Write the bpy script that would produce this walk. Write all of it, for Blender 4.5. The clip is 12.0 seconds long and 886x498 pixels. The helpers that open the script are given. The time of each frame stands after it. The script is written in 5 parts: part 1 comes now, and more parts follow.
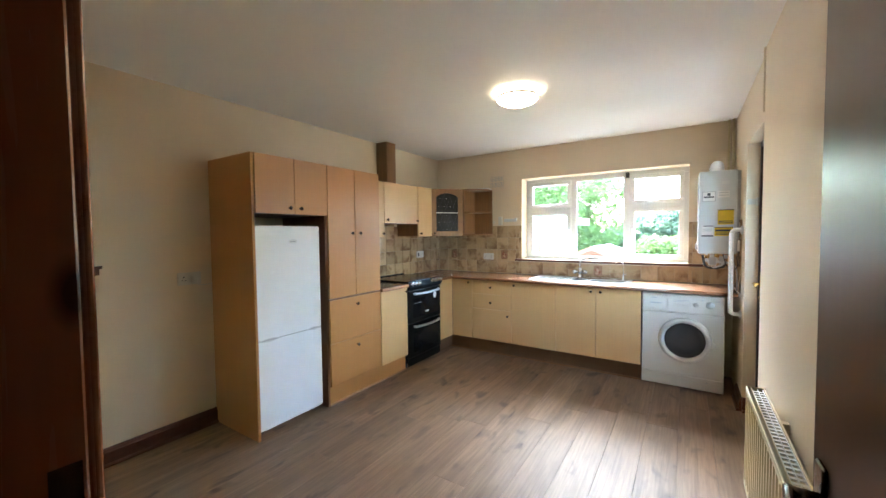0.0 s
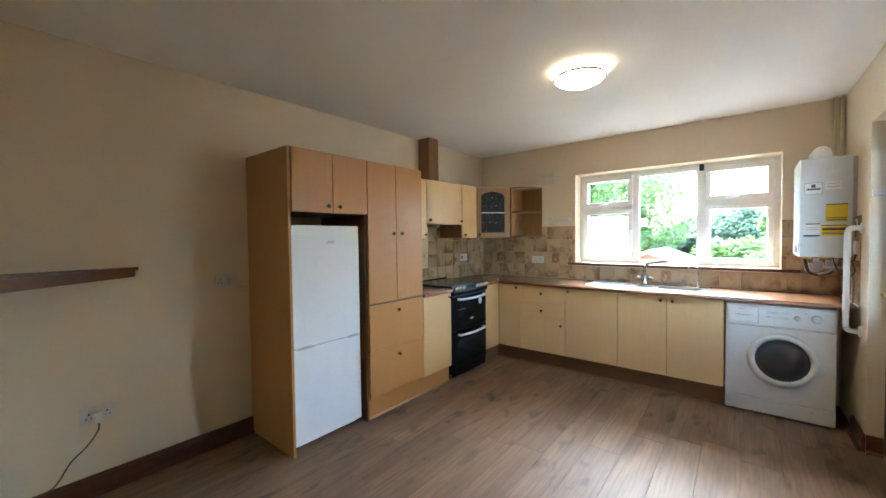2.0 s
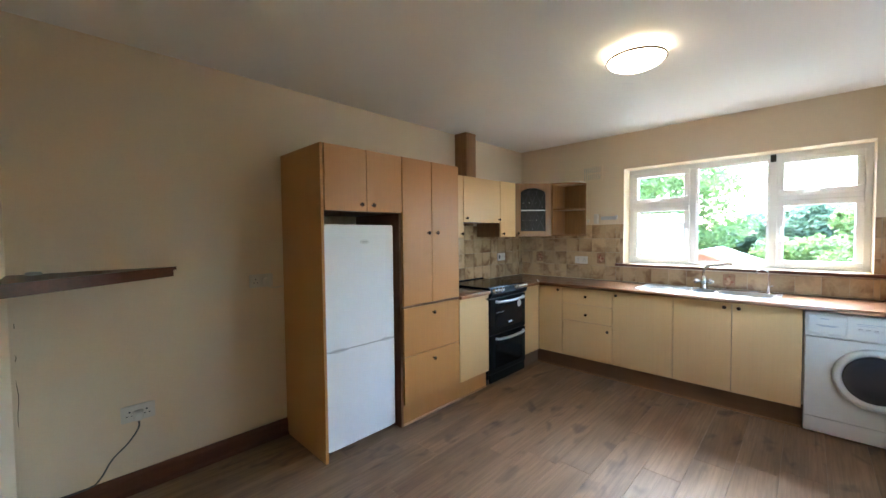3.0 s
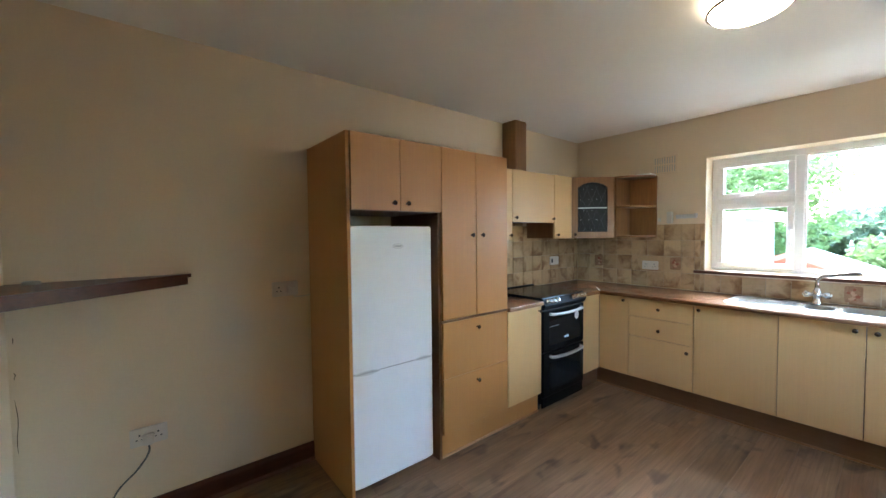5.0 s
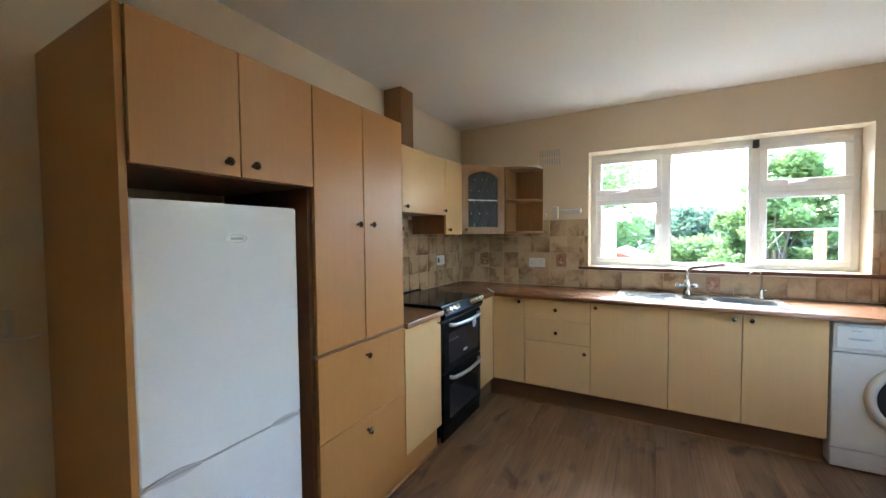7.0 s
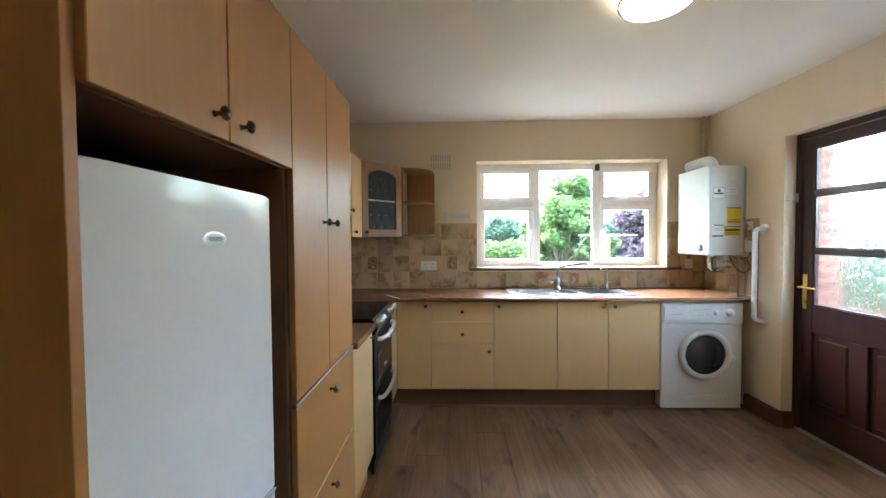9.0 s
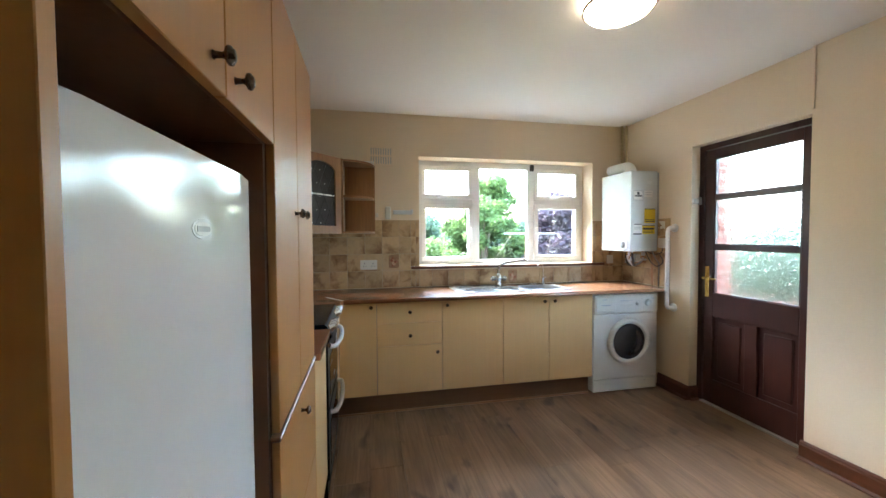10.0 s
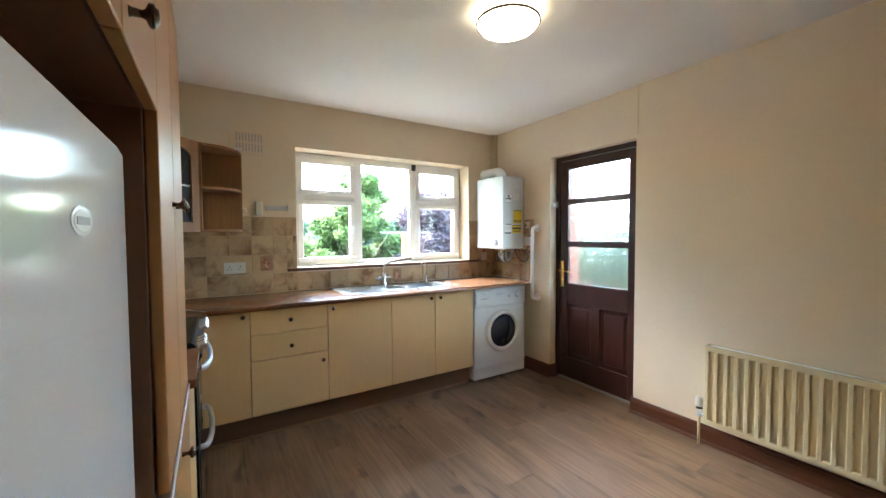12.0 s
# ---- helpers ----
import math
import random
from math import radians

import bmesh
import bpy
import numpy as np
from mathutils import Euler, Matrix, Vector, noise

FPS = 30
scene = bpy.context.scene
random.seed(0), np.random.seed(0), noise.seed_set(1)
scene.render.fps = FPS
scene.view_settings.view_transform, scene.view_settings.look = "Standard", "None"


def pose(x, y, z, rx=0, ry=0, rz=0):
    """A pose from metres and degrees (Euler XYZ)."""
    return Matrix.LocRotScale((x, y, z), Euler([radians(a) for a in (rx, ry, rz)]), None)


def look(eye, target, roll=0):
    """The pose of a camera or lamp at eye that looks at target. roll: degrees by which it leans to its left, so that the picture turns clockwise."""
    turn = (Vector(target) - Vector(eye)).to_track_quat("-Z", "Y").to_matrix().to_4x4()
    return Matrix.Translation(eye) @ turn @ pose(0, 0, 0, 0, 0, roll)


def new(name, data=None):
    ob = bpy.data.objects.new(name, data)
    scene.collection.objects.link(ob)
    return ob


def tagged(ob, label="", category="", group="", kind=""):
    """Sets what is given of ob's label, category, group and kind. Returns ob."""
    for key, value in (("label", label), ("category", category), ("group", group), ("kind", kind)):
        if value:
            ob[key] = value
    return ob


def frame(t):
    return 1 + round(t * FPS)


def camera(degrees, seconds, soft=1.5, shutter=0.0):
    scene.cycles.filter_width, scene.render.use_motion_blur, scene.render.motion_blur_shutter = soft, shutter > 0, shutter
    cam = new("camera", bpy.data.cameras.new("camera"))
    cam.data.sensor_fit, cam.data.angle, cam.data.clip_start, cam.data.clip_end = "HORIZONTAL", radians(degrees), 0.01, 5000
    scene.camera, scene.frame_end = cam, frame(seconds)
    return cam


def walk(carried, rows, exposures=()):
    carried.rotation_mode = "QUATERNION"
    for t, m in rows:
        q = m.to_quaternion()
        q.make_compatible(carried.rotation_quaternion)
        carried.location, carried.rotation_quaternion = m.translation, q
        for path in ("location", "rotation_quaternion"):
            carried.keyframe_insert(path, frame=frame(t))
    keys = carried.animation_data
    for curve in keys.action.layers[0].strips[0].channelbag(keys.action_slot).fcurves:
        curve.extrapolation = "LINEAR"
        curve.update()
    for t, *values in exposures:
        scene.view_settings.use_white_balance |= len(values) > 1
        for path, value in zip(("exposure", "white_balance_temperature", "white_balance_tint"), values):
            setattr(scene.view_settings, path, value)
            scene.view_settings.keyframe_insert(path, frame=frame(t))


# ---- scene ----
cam = camera(99.6, 12.0, soft=1.5)
EXPOSURE, SKY, LAMP = 5.80, 0.15, 0.47
PATH = [
    (0, (2.908, 0.633, 1.375), (1.819, 2.309, 1.292), -0.6),
    (0.5, (2.877, 0.675, 1.366), (1.752, 2.326, 1.288), -0.7),
    (1, (2.816, 0.718, 1.361), (1.659, 2.348, 1.292), -0.6),
    (1.5, (2.755, 0.781, 1.357), (1.553, 2.378, 1.293), -0.7),
    (2, (2.696, 0.825, 1.35), (1.439, 2.38, 1.289), -0.7),
    (2.5, (2.642, 0.871, 1.352), (1.318, 2.369, 1.289), -0.6),
    (3, (2.587, 0.926, 1.366), (1.192, 2.356, 1.293), -0.6),
    (3.5, (2.551, 0.991, 1.383), (1.052, 2.314, 1.307), -0.7),
    (3.7, (2.53, 1.002, 1.384), (0.995, 2.282, 1.312), -0.7),
    (5.5, (2.178, 1.287, 1.393), (0.626, 2.546, 1.315), -0.6),
    (6, (2.027, 1.384, 1.385), (0.601, 2.784, 1.305), -0.5),
    (6.5, (1.885, 1.49, 1.362), (0.666, 3.074, 1.283), -0.5),
    (7, (1.704, 1.576, 1.332), (0.727, 3.32, 1.26), -0.6),
    (8.8, (1.07, 1.566, 1.331), (0.924, 3.56, 1.274), -0.4),
    (9, (1.009, 1.566, 1.327), (0.952, 3.564, 1.27), -0.4),
    (9.5, (0.866, 1.634, 1.322), (1.039, 3.626, 1.26), -0.3),
    (10, (0.763, 1.696, 1.316), (1.163, 3.654, 1.25), -0.3),
    (10.5, (0.7, 1.736, 1.311), (1.294, 3.644, 1.241), -0.3),
    (11, (0.647, 1.769, 1.316), (1.409, 3.617, 1.243), -0.3),
    (11.5, (0.63, 1.787, 1.314), (1.554, 3.559, 1.241), -0.4),
    (12, (0.635, 1.805, 1.313), (1.686, 3.504, 1.239), -0.3),
]
walk(cam, [(t, look(eye, target, roll)) for t, eye, target, roll in PATH],
     exposures=[(t, EXPOSURE + e, k, 4.5) for t, e, k in ((0.0, 0.56, 6120), (2.0, 0.34, 6020), (4.5, 0.26, 5980), (8.0, 0.08, 6120), (12.0, 0.07, 6200))])

# ---- world, sun and lamps ----
world = bpy.data.worlds.new("sky")
scene.world = world
world.use_nodes = True
wn = world.node_tree.nodes
sky = wn.new("ShaderNodeTexSky")
sky.sky_type = "NISHITA"
sky.sun_disc = False
sky.sun_elevation, sky.sun_rotation = radians(58), radians(-40)
sky.dust_density, sky.air_density, sky.ozone_density = 2.0, 1.2, 2.0
wn["Background"].inputs["Strength"].default_value = SKY
world.node_tree.links.new(sky.outputs[0], wn["Background"].inputs["Color"])
sun = new("sun", bpy.data.lights.new("sun", "SUN"))
sun.data.energy, sun.data.angle, sun.data.color = 0.50, radians(46), (0.97, 0.985, 1.0)
sun.matrix_basis = look((-0.17, 0.685, 0.708), (0, 0, 0))

# ---- materials ----
def tree_of(name):
    m = bpy.data.materials.new(name)
    m.use_nodes = True
    return m, m.node_tree.nodes, m.node_tree.links, m.node_tree.nodes["Principled BSDF"]


def math_node(n, l, op, a, b, clamp=False):
    k = n.new("ShaderNodeMath")
    k.operation, k.use_clamp = op, clamp
    for i, v in enumerate((a, b)):
        if hasattr(v, "links"):
            l.new(v, k.inputs[i])
        else:
            k.inputs[i].default_value = v
    return k.outputs[0]


def mix_node(n, l, f, a, b, blend="MIX"):
    k = n.new("ShaderNodeMix")
    k.data_type, k.blend_type = "RGBA", blend
    for i, v in ((0, f), (6, a), (7, b)):
        if hasattr(v, "links"):
            l.new(v, k.inputs[i])
        else:
            k.inputs[i].default_value = v if i == 0 else (*v[:3], 1)
    return k.outputs[2]


def ramp_node(n, l, f, lo, hi):
    k = n.new("ShaderNodeMapRange")
    k.inputs[1].default_value, k.inputs[2].default_value = lo, hi
    l.new(f, k.inputs[0])
    return k.outputs[0]


def place_node(n, l, scale, shuffle=0.0):
    """World position, stretched, and shifted by each object's own random number."""
    g = n.new("ShaderNodeNewGeometry").outputs["Position"]
    if shuffle:
        o = n.new("ShaderNodeObjectInfo").outputs["Random"]
        add = n.new("ShaderNodeVectorMath")
        add.operation = "ADD"
        c = n.new("ShaderNodeCombineXYZ")
        for i, f in enumerate((1.0, 2.7, 1.9)):
            l.new(math_node(n, l, "MULTIPLY", o, shuffle * f), c.inputs[i])
        l.new(g, add.inputs[0]), l.new(c.outputs[0], add.inputs[1])
        g = add.outputs[0]
    k = n.new("ShaderNodeMapping")
    k.inputs["Scale"].default_value = scale
    l.new(g, k.inputs["Vector"])
    return k.outputs[0]


def noise_node(n, l, vec, scale=1.0, detail=4.0, rough=0.55, warp=0.0):
    k = n.new("ShaderNodeTexNoise")
    k.inputs["Scale"].default_value, k.inputs["Detail"].default_value = scale, detail
    k.inputs["Roughness"].default_value, k.inputs["Distortion"].default_value = rough, warp
    l.new(vec, k.inputs["Vector"])
    return k.outputs["Fac"]


def bump_node(n, l, b, height, strength, distance=0.01):
    k = n.new("ShaderNodeBump")
    k.inputs["Strength"].default_value, k.inputs["Distance"].default_value = strength, distance
    l.new(height, k.inputs["Height"])
    l.new(k.outputs[0], b.inputs["Normal"])


def surface(name, base, dark=None, grain=(30, 30, 30), rough=0.5, bump=0.05, amount=0.5, stain=0.12, patch=1.3,
            metal=0.0, coat=0.0, shuffle=0.0, vary=0.0, warp=0.0, gloss=0.5):
    """A surface with fine grain, broad uneven patches, uneven gloss and fine relief."""
    m, n, l, b = tree_of(name)
    dark = dark or tuple(c * 0.8 for c in base)
    fine = noise_node(n, l, place_node(n, l, grain, shuffle), 1.0, 5.0, 0.6, warp)
    broad = noise_node(n, l, place_node(n, l, (patch, patch, patch), shuffle), 1.0, 3.0)
    col = mix_node(n, l, math_node(n, l, "MULTIPLY", ramp_node(n, l, fine, 0.35, 0.7), amount), base, dark)
    shade = math_node(n, l, "ADD", math_node(n, l, "MULTIPLY", broad, 2 * stain), 1.0 - stain)
    if vary:
        o = n.new("ShaderNodeObjectInfo").outputs["Random"]
        shade = math_node(n, l, "MULTIPLY", shade, math_node(n, l, "ADD", math_node(n, l, "MULTIPLY", o, 2 * vary), 1.0 - vary))
    c = n.new("ShaderNodeCombineColor")
    for i in range(3):
        l.new(shade, c.inputs[i])
    l.new(mix_node(n, l, 1.0, col, c.outputs[0], "MULTIPLY"), b.inputs["Base Color"])
    l.new(math_node(n, l, "ADD", math_node(n, l, "MULTIPLY", broad, 0.16), rough - 0.08, True), b.inputs["Roughness"])
    b.inputs["Metallic"].default_value, b.inputs["Specular IOR Level"].default_value = metal, gloss
    b.inputs["Coat Weight"].default_value, b.inputs["Coat Roughness"].default_value = coat, 0.12
    if bump:
        bump_node(n, l, b, fine, bump, 0.004)
    return m


WALL = surface("cream_wall_paint", (0.73, 0.605, 0.435), (0.69, 0.565, 0.40), (90, 90, 90), 0.62, 0.10, 0.5, 0.05, 1.6)
CEIL = surface("white_ceiling_paint", (0.89, 0.87, 0.83), (0.87, 0.85, 0.81), (70, 70, 70), 0.75, 0.08, 0.5, 0.03, 1.2)
BEECH = surface("beech_laminate", (0.47, 0.217, 0.062), (0.41, 0.180, 0.048), (95, 95, 2.2), 0.40, 0.02, 0.45, 0.08, 2.0, shuffle=3.0)
# darker copy of the beech: the shade of gaps and carcass insides is in its colour
BEECH_DARK = surface("dark_shaded_beech_laminate", (0.19, 0.078, 0.028), (0.13, 0.052, 0.018), (50, 50, 2.6), 0.42, 0.03, 0.6, 0.08, 2.0, shuffle=3.0)
MAPLE = surface("pale_maple_laminate", (0.66, 0.425, 0.190), (0.60, 0.37, 0.157), (110, 110, 1.8), 0.40, 0.02, 0.4, 0.07, 2.2, shuffle=3.0, vary=0.03)
OAK = surface("oak_cabinet_wood", (0.27, 0.132, 0.048), (0.17, 0.076, 0.027), (70, 70, 3.5), 0.40, 0.06, 0.7, 0.10, 3.0, shuffle=2.0)
PLINTH = surface("brown_plinth_laminate", (0.17, 0.085, 0.038), (0.12, 0.06, 0.025), (3, 60, 60), 0.45, 0.03, 0.6, 0.12, 2.0)
WORKTOP = surface("brown_worktop_laminate", (0.34, 0.165, 0.085), (0.22, 0.10, 0.05), (160, 160, 160), 0.24, 0.04, 0.8, 0.10, 3.0)
MAHOGANY = surface("mahogany_stained_wood", (0.115, 0.036, 0.015), (0.06, 0.017, 0.007), (40, 4, 40), 0.34, 0.05, 0.7, 0.15, 3.0)
DOORWOOD = surface("dark_red_door_wood", (0.046, 0.011, 0.007), (0.028, 0.007, 0.005), (45, 45, 3), 0.36, 0.05, 0.7, 0.18, 2.5)
VENEER = surface("brown_door_veneer", (0.115, 0.047, 0.020), (0.085, 0.033, 0.014), (30, 30, 1.5), 0.36, 0.0, 0.5, 0.08, 2.0, gloss=0.14)
UPVC = surface("white_upvc", (0.85, 0.85, 0.84), (0.80, 0.80, 0.78), (12, 12, 12), 0.34, 0.0, 0.5, 0.04, 2.0)
ENAMEL = surface("white_enamel", (0.79, 0.80, 0.81), (0.76, 0.77, 0.78), (8, 8, 8), 0.10, 0.0, 0.5, 0.02, 0.3, gloss=0.18)
WASHER = surface("off_white_enamel", (0.67, 0.645, 0.57), (0.63, 0.60, 0.52), (10, 10, 10), 0.33, 0.0, 0.5, 0.05, 4.0)
BOILER = surface("boiler_white_enamel", (0.64, 0.67, 0.67), (0.60, 0.63, 0.63), (9, 9, 9), 0.25, 0.0, 0.5, 0.03, 3.0)
PLASTIC = surface("white_plastic", (0.64, 0.61, 0.54), (0.58, 0.54, 0.47), (20, 20, 20), 0.40, 0.0, 0.5, 0.06, 5.0)
GREYPLASTIC = surface("grey_plastic", (0.42, 0.43, 0.43), (0.36, 0.37, 0.37), (20, 20, 20), 0.42, 0.0, 0.5, 0.06, 5.0)
CREAMPAINT = surface("cream_radiator_enamel", (0.64, 0.535, 0.32), (0.60, 0.49, 0.285), (20, 20, 20), 0.34, 0.03, 0.5, 0.05, 3.0)
CHROME = surface("chrome", (0.78, 0.78, 0.78), (0.72, 0.72, 0.72), (30, 30, 30), 0.12, 0.0, 0.4, 0.04, 6.0, metal=1.0)
# sink steel darkened for the bowls: their dim room reflection is put into the colour
BOWLSTEEL = surface("shaded_bowl_steel", (0.25, 0.255, 0.26), (0.20, 0.205, 0.21), (90, 90, 90), 0.34, 0.02, 0.6, 0.06, 5.0, metal=1.0)
STEEL = surface("brushed_stainless_steel", (0.46, 0.48, 0.49), (0.40, 0.42, 0.43), (4, 160, 160), 0.27, 0.03, 0.6, 0.06, 5.0, metal=1.0)
SILVER = surface("silver_satin_metal", (0.62, 0.63, 0.64), (0.55, 0.56, 0.57), (40, 40, 40), 0.33, 0.0, 0.5, 0.05, 5.0, metal=0.8)
BRASS = surface("polished_brass", (0.72, 0.48, 0.16), (0.60, 0.38, 0.11), (40, 40, 40), 0.24, 0.0, 0.5, 0.08, 8.0, metal=1.0)
BRONZE = surface("antique_bronze", (0.155, 0.110, 0.078), (0.06, 0.04, 0.028), (140, 140, 140), 0.26, 0.03, 0.6, 0.15, 20.0, metal=0.85)
COPPER = surface("tarnished_copper", (0.45, 0.25, 0.14), (0.28, 0.15, 0.08), (40, 40, 40), 0.40, 0.02, 0.6, 0.15, 9.0, metal=0.9)
BLACK = surface("black_enamel", (0.008, 0.008, 0.008), (0.006, 0.006, 0.006), (20, 20, 20), 0.32, 0.0, 0.5, 0.10, 4.0, gloss=0.05)
BLACKGLASS = surface("black_oven_glass", (0.010, 0.010, 0.011), (0.008, 0.008, 0.008), (20, 20, 20), 0.12, 0.0, 0.5, 0.10, 4.0, gloss=0.14)
RUBBER = surface("dark_rubber", (0.03, 0.03, 0.032), None, (40, 40, 40), 0.6, 0.0, 0.5, 0.10, 6.0)
CABLE = surface("grey_cable", (0.30, 0.29, 0.27), None, (40, 40, 40), 0.5, 0.0, 0.5, 0.10, 6.0)
LEADGREY = surface("dark_grey_lead", (0.10, 0.10, 0.095), None, (40, 40, 40), 0.5, 0.0, 0.5, 0.10, 6.0)
YELLOW = surface("yellow_label", (0.78, 0.56, 0.02), None, (30, 30, 30), 0.5, 0.0, 0.3, 0.04, 8.0)
PAPER = surface("white_label", (0.74, 0.74, 0.72), None, (30, 30, 30), 0.55, 0.0, 0.3, 0.04, 8.0)
INK = surface("label_ink", (0.05, 0.05, 0.06), None, (30, 30, 30), 0.6, 0.0, 0.3, 0.05, 8.0)
INKGREY = surface("faded_print", (0.42, 0.43, 0.44), None, (30, 30, 30), 0.6, 0.0, 0.3, 0.05, 8.0)
GROUT = surface("tile_grout", (0.46, 0.38, 0.27), None, (80, 80, 80), 0.85, 0.1, 0.6, 0.12, 4.0)
# white render, with the blue-grey shade of its south face put into the colour
RENDER = surface("shaded_white_render", (0.22, 0.25, 0.27), (0.18, 0.21, 0.23), (25, 25, 25), 0.8, 0.3, 0.5, 0.10, 1.0)
REDPAINT = surface("red_painted_boards", (0.42, 0.10, 0.06), (0.30, 0.07, 0.04), (30, 30, 4), 0.6, 0.1, 0.6, 0.15, 2.0)
ROOFING = surface("pale_roof_sheeting", (0.62, 0.61, 0.58), (0.48, 0.47, 0.44), (20, 20, 20), 0.7, 0.2, 0.6, 0.15, 1.2)
BRICK = surface("red_brick", (0.34, 0.12, 0.075), (0.22, 0.07, 0.045), (60, 60, 60), 0.85, 0.5, 0.7, 0.2, 8.0, vary=0.2)
LAWN = surface("lawn_ground", (0.095, 0.115, 0.05), (0.06, 0.08, 0.03), (18, 18, 18), 0.9, 0.6, 0.7, 0.25, 0.6)
PAVING = surface("grey_concrete_path", (0.46, 0.45, 0.42), (0.38, 0.37, 0.35), (22, 22, 22), 0.85, 0.3, 0.6, 0.15, 0.9)
BARK = surface("tree_bark", (0.12, 0.085, 0.055), (0.06, 0.042, 0.028), (40, 40, 8), 0.9, 0.8, 0.7, 0.2, 3.0)
POSTWOOD = surface("orange_stained_post", (0.22, 0.075, 0.025), (0.15, 0.05, 0.016), (40, 40, 3), 0.6, 0.2, 0.6, 0.15, 3.0)
YELLOWPOLE = surface("yellowed_metal_pole", (0.62, 0.50, 0.20), None, (30, 30, 30), 0.4, 0.0, 0.5, 0.1, 5.0)
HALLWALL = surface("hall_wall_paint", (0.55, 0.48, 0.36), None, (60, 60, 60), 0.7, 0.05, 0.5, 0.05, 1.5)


def leaf_material(name, light, dark):
    m, n, l, b = tree_of(name)
    r = n.new("ShaderNodeNewGeometry").outputs["Random Per Island"]
    col = mix_node(n, l, r, light, dark)
    l.new(col, b.inputs["Base Color"])
    b.inputs["Roughness"].default_value = 0.55
    t = n.new("ShaderNodeBsdfTranslucent")
    l.new(col, t.inputs["Color"])
    k = n.new("ShaderNodeMixShader")
    k.inputs[0].default_value = 0.6
    l.new(b.outputs[0], k.inputs[1]), l.new(t.outputs[0], k.inputs[2])
    l.new(k.outputs[0], n["Material Output"].inputs["Surface"])
    return m


LEAF = leaf_material("fresh_green_leaves", (0.120, 0.180, 0.055), (0.085, 0.135, 0.040))
LEAF_FAR = leaf_material("blue_green_leaves", (0.095, 0.140, 0.085), (0.060, 0.098, 0.058))
LEAF_PURPLE = leaf_material("purple_leaves", (0.075, 0.055, 0.072), (0.040, 0.027, 0.038))


def floor_material():
    """Grey-brown oak laminate: long grain along y, soft dark knots, a tone of its own for each plank."""
    m, n, l, b = tree_of("grey_oak_laminate")
    grain = noise_node(n, l, place_node(n, l, (75, 2.6, 30), 7.0), 1.0, 6.0, 0.62, 0.4)
    cloud = noise_node(n, l, place_node(n, l, (6.0, 1.3, 3), 7.0), 1.0, 3.0, 0.55, 0.8)
    knots = noise_node(n, l, place_node(n, l, (9.0, 3.6, 5), 11.0), 1.0, 2.0, 0.5, 0.5)
    col = mix_node(n, l, ramp_node(n, l, cloud, 0.25, 0.78), (0.300, 0.186, 0.108), (0.160, 0.094, 0.051))
    col = mix_node(n, l, math_node(n, l, "MULTIPLY", ramp_node(n, l, grain, 0.40, 0.70), 0.45), col, (0.085, 0.050, 0.030))
    col = mix_node(n, l, math_node(n, l, "MULTIPLY", ramp_node(n, l, knots, 0.60, 0.75), 0.70), col, (0.050, 0.031, 0.020))
    o = n.new("ShaderNodeObjectInfo").outputs["Random"]
    v = math_node(n, l, "ADD", math_node(n, l, "MULTIPLY", o, 0.20), 0.90)
    c = n.new("ShaderNodeCombineColor")
    for i in range(3):
        l.new(v, c.inputs[i])
    l.new(mix_node(n, l, 1.0, col, c.outputs[0], "MULTIPLY"), b.inputs["Base Color"])
    l.new(math_node(n, l, "ADD", math_node(n, l, "MULTIPLY", grain, 0.12), 0.46), b.inputs["Roughness"])
    b.inputs["Specular IOR Level"].default_value = 0.32
    bump_node(n, l, b, grain, 0.10, 0.003)
    return m


def tile_material(name, pale, brown, deco=False):
    """Cloudy stone-look glazed tile; brown clouds gather differently on each tile."""
    m, n, l, b = tree_of(name)
    cloud = noise_node(n, l, place_node(n, l, (9, 9, 9), 9.0), 1.0, 3.0, 0.55, 0.6)
    fine = noise_node(n, l, place_node(n, l, (45, 45, 45), 5.0), 1.0, 4.0, 0.6)
    uv = n.new("ShaderNodeSeparateXYZ")
    l.new(n.new("ShaderNodeTexCoord").outputs["Object"], uv.inputs[0])
    r = n.new("ShaderNodeObjectInfo").outputs["Random"]
    turn = math_node(n, l, "MULTIPLY", r, 25.0)
    side = math_node(n, l, "ADD", math_node(n, l, "MULTIPLY", uv.outputs[0], math_node(n, l, "COSINE", turn, 0.0)),
                     math_node(n, l, "MULTIPLY", uv.outputs[1], math_node(n, l, "SINE", turn, 0.0)))
    smoke = math_node(n, l, "ADD", math_node(n, l, "MULTIPLY", side, 6.0), math_node(n, l, "MULTIPLY", math_node(n, l, "SUBTRACT", cloud, 0.5), 3.0))
    col = mix_node(n, l, math_node(n, l, "MULTIPLY", ramp_node(n, l, smoke, -0.05, 0.75), 0.80), pale, brown)
    col = mix_node(n, l, math_node(n, l, "MULTIPLY", ramp_node(n, l, fine, 0.45, 0.75), 0.18), col, tuple(c * 0.7 for c in brown))
    o = n.new("ShaderNodeObjectInfo").outputs["Random"]
    v = math_node(n, l, "ADD", math_node(n, l, "MULTIPLY", o, 0.30), 0.82)
    c = n.new("ShaderNodeCombineColor")
    for i in range(3):
        l.new(v, c.inputs[i])
    l.new(mix_node(n, l, 1.0, col, c.outputs[0], "MULTIPLY"), b.inputs["Base Color"])
    b.inputs["Roughness"].default_value = 0.22
    bump_node(n, l, b, cloud, 0.15, 0.004)
    return m


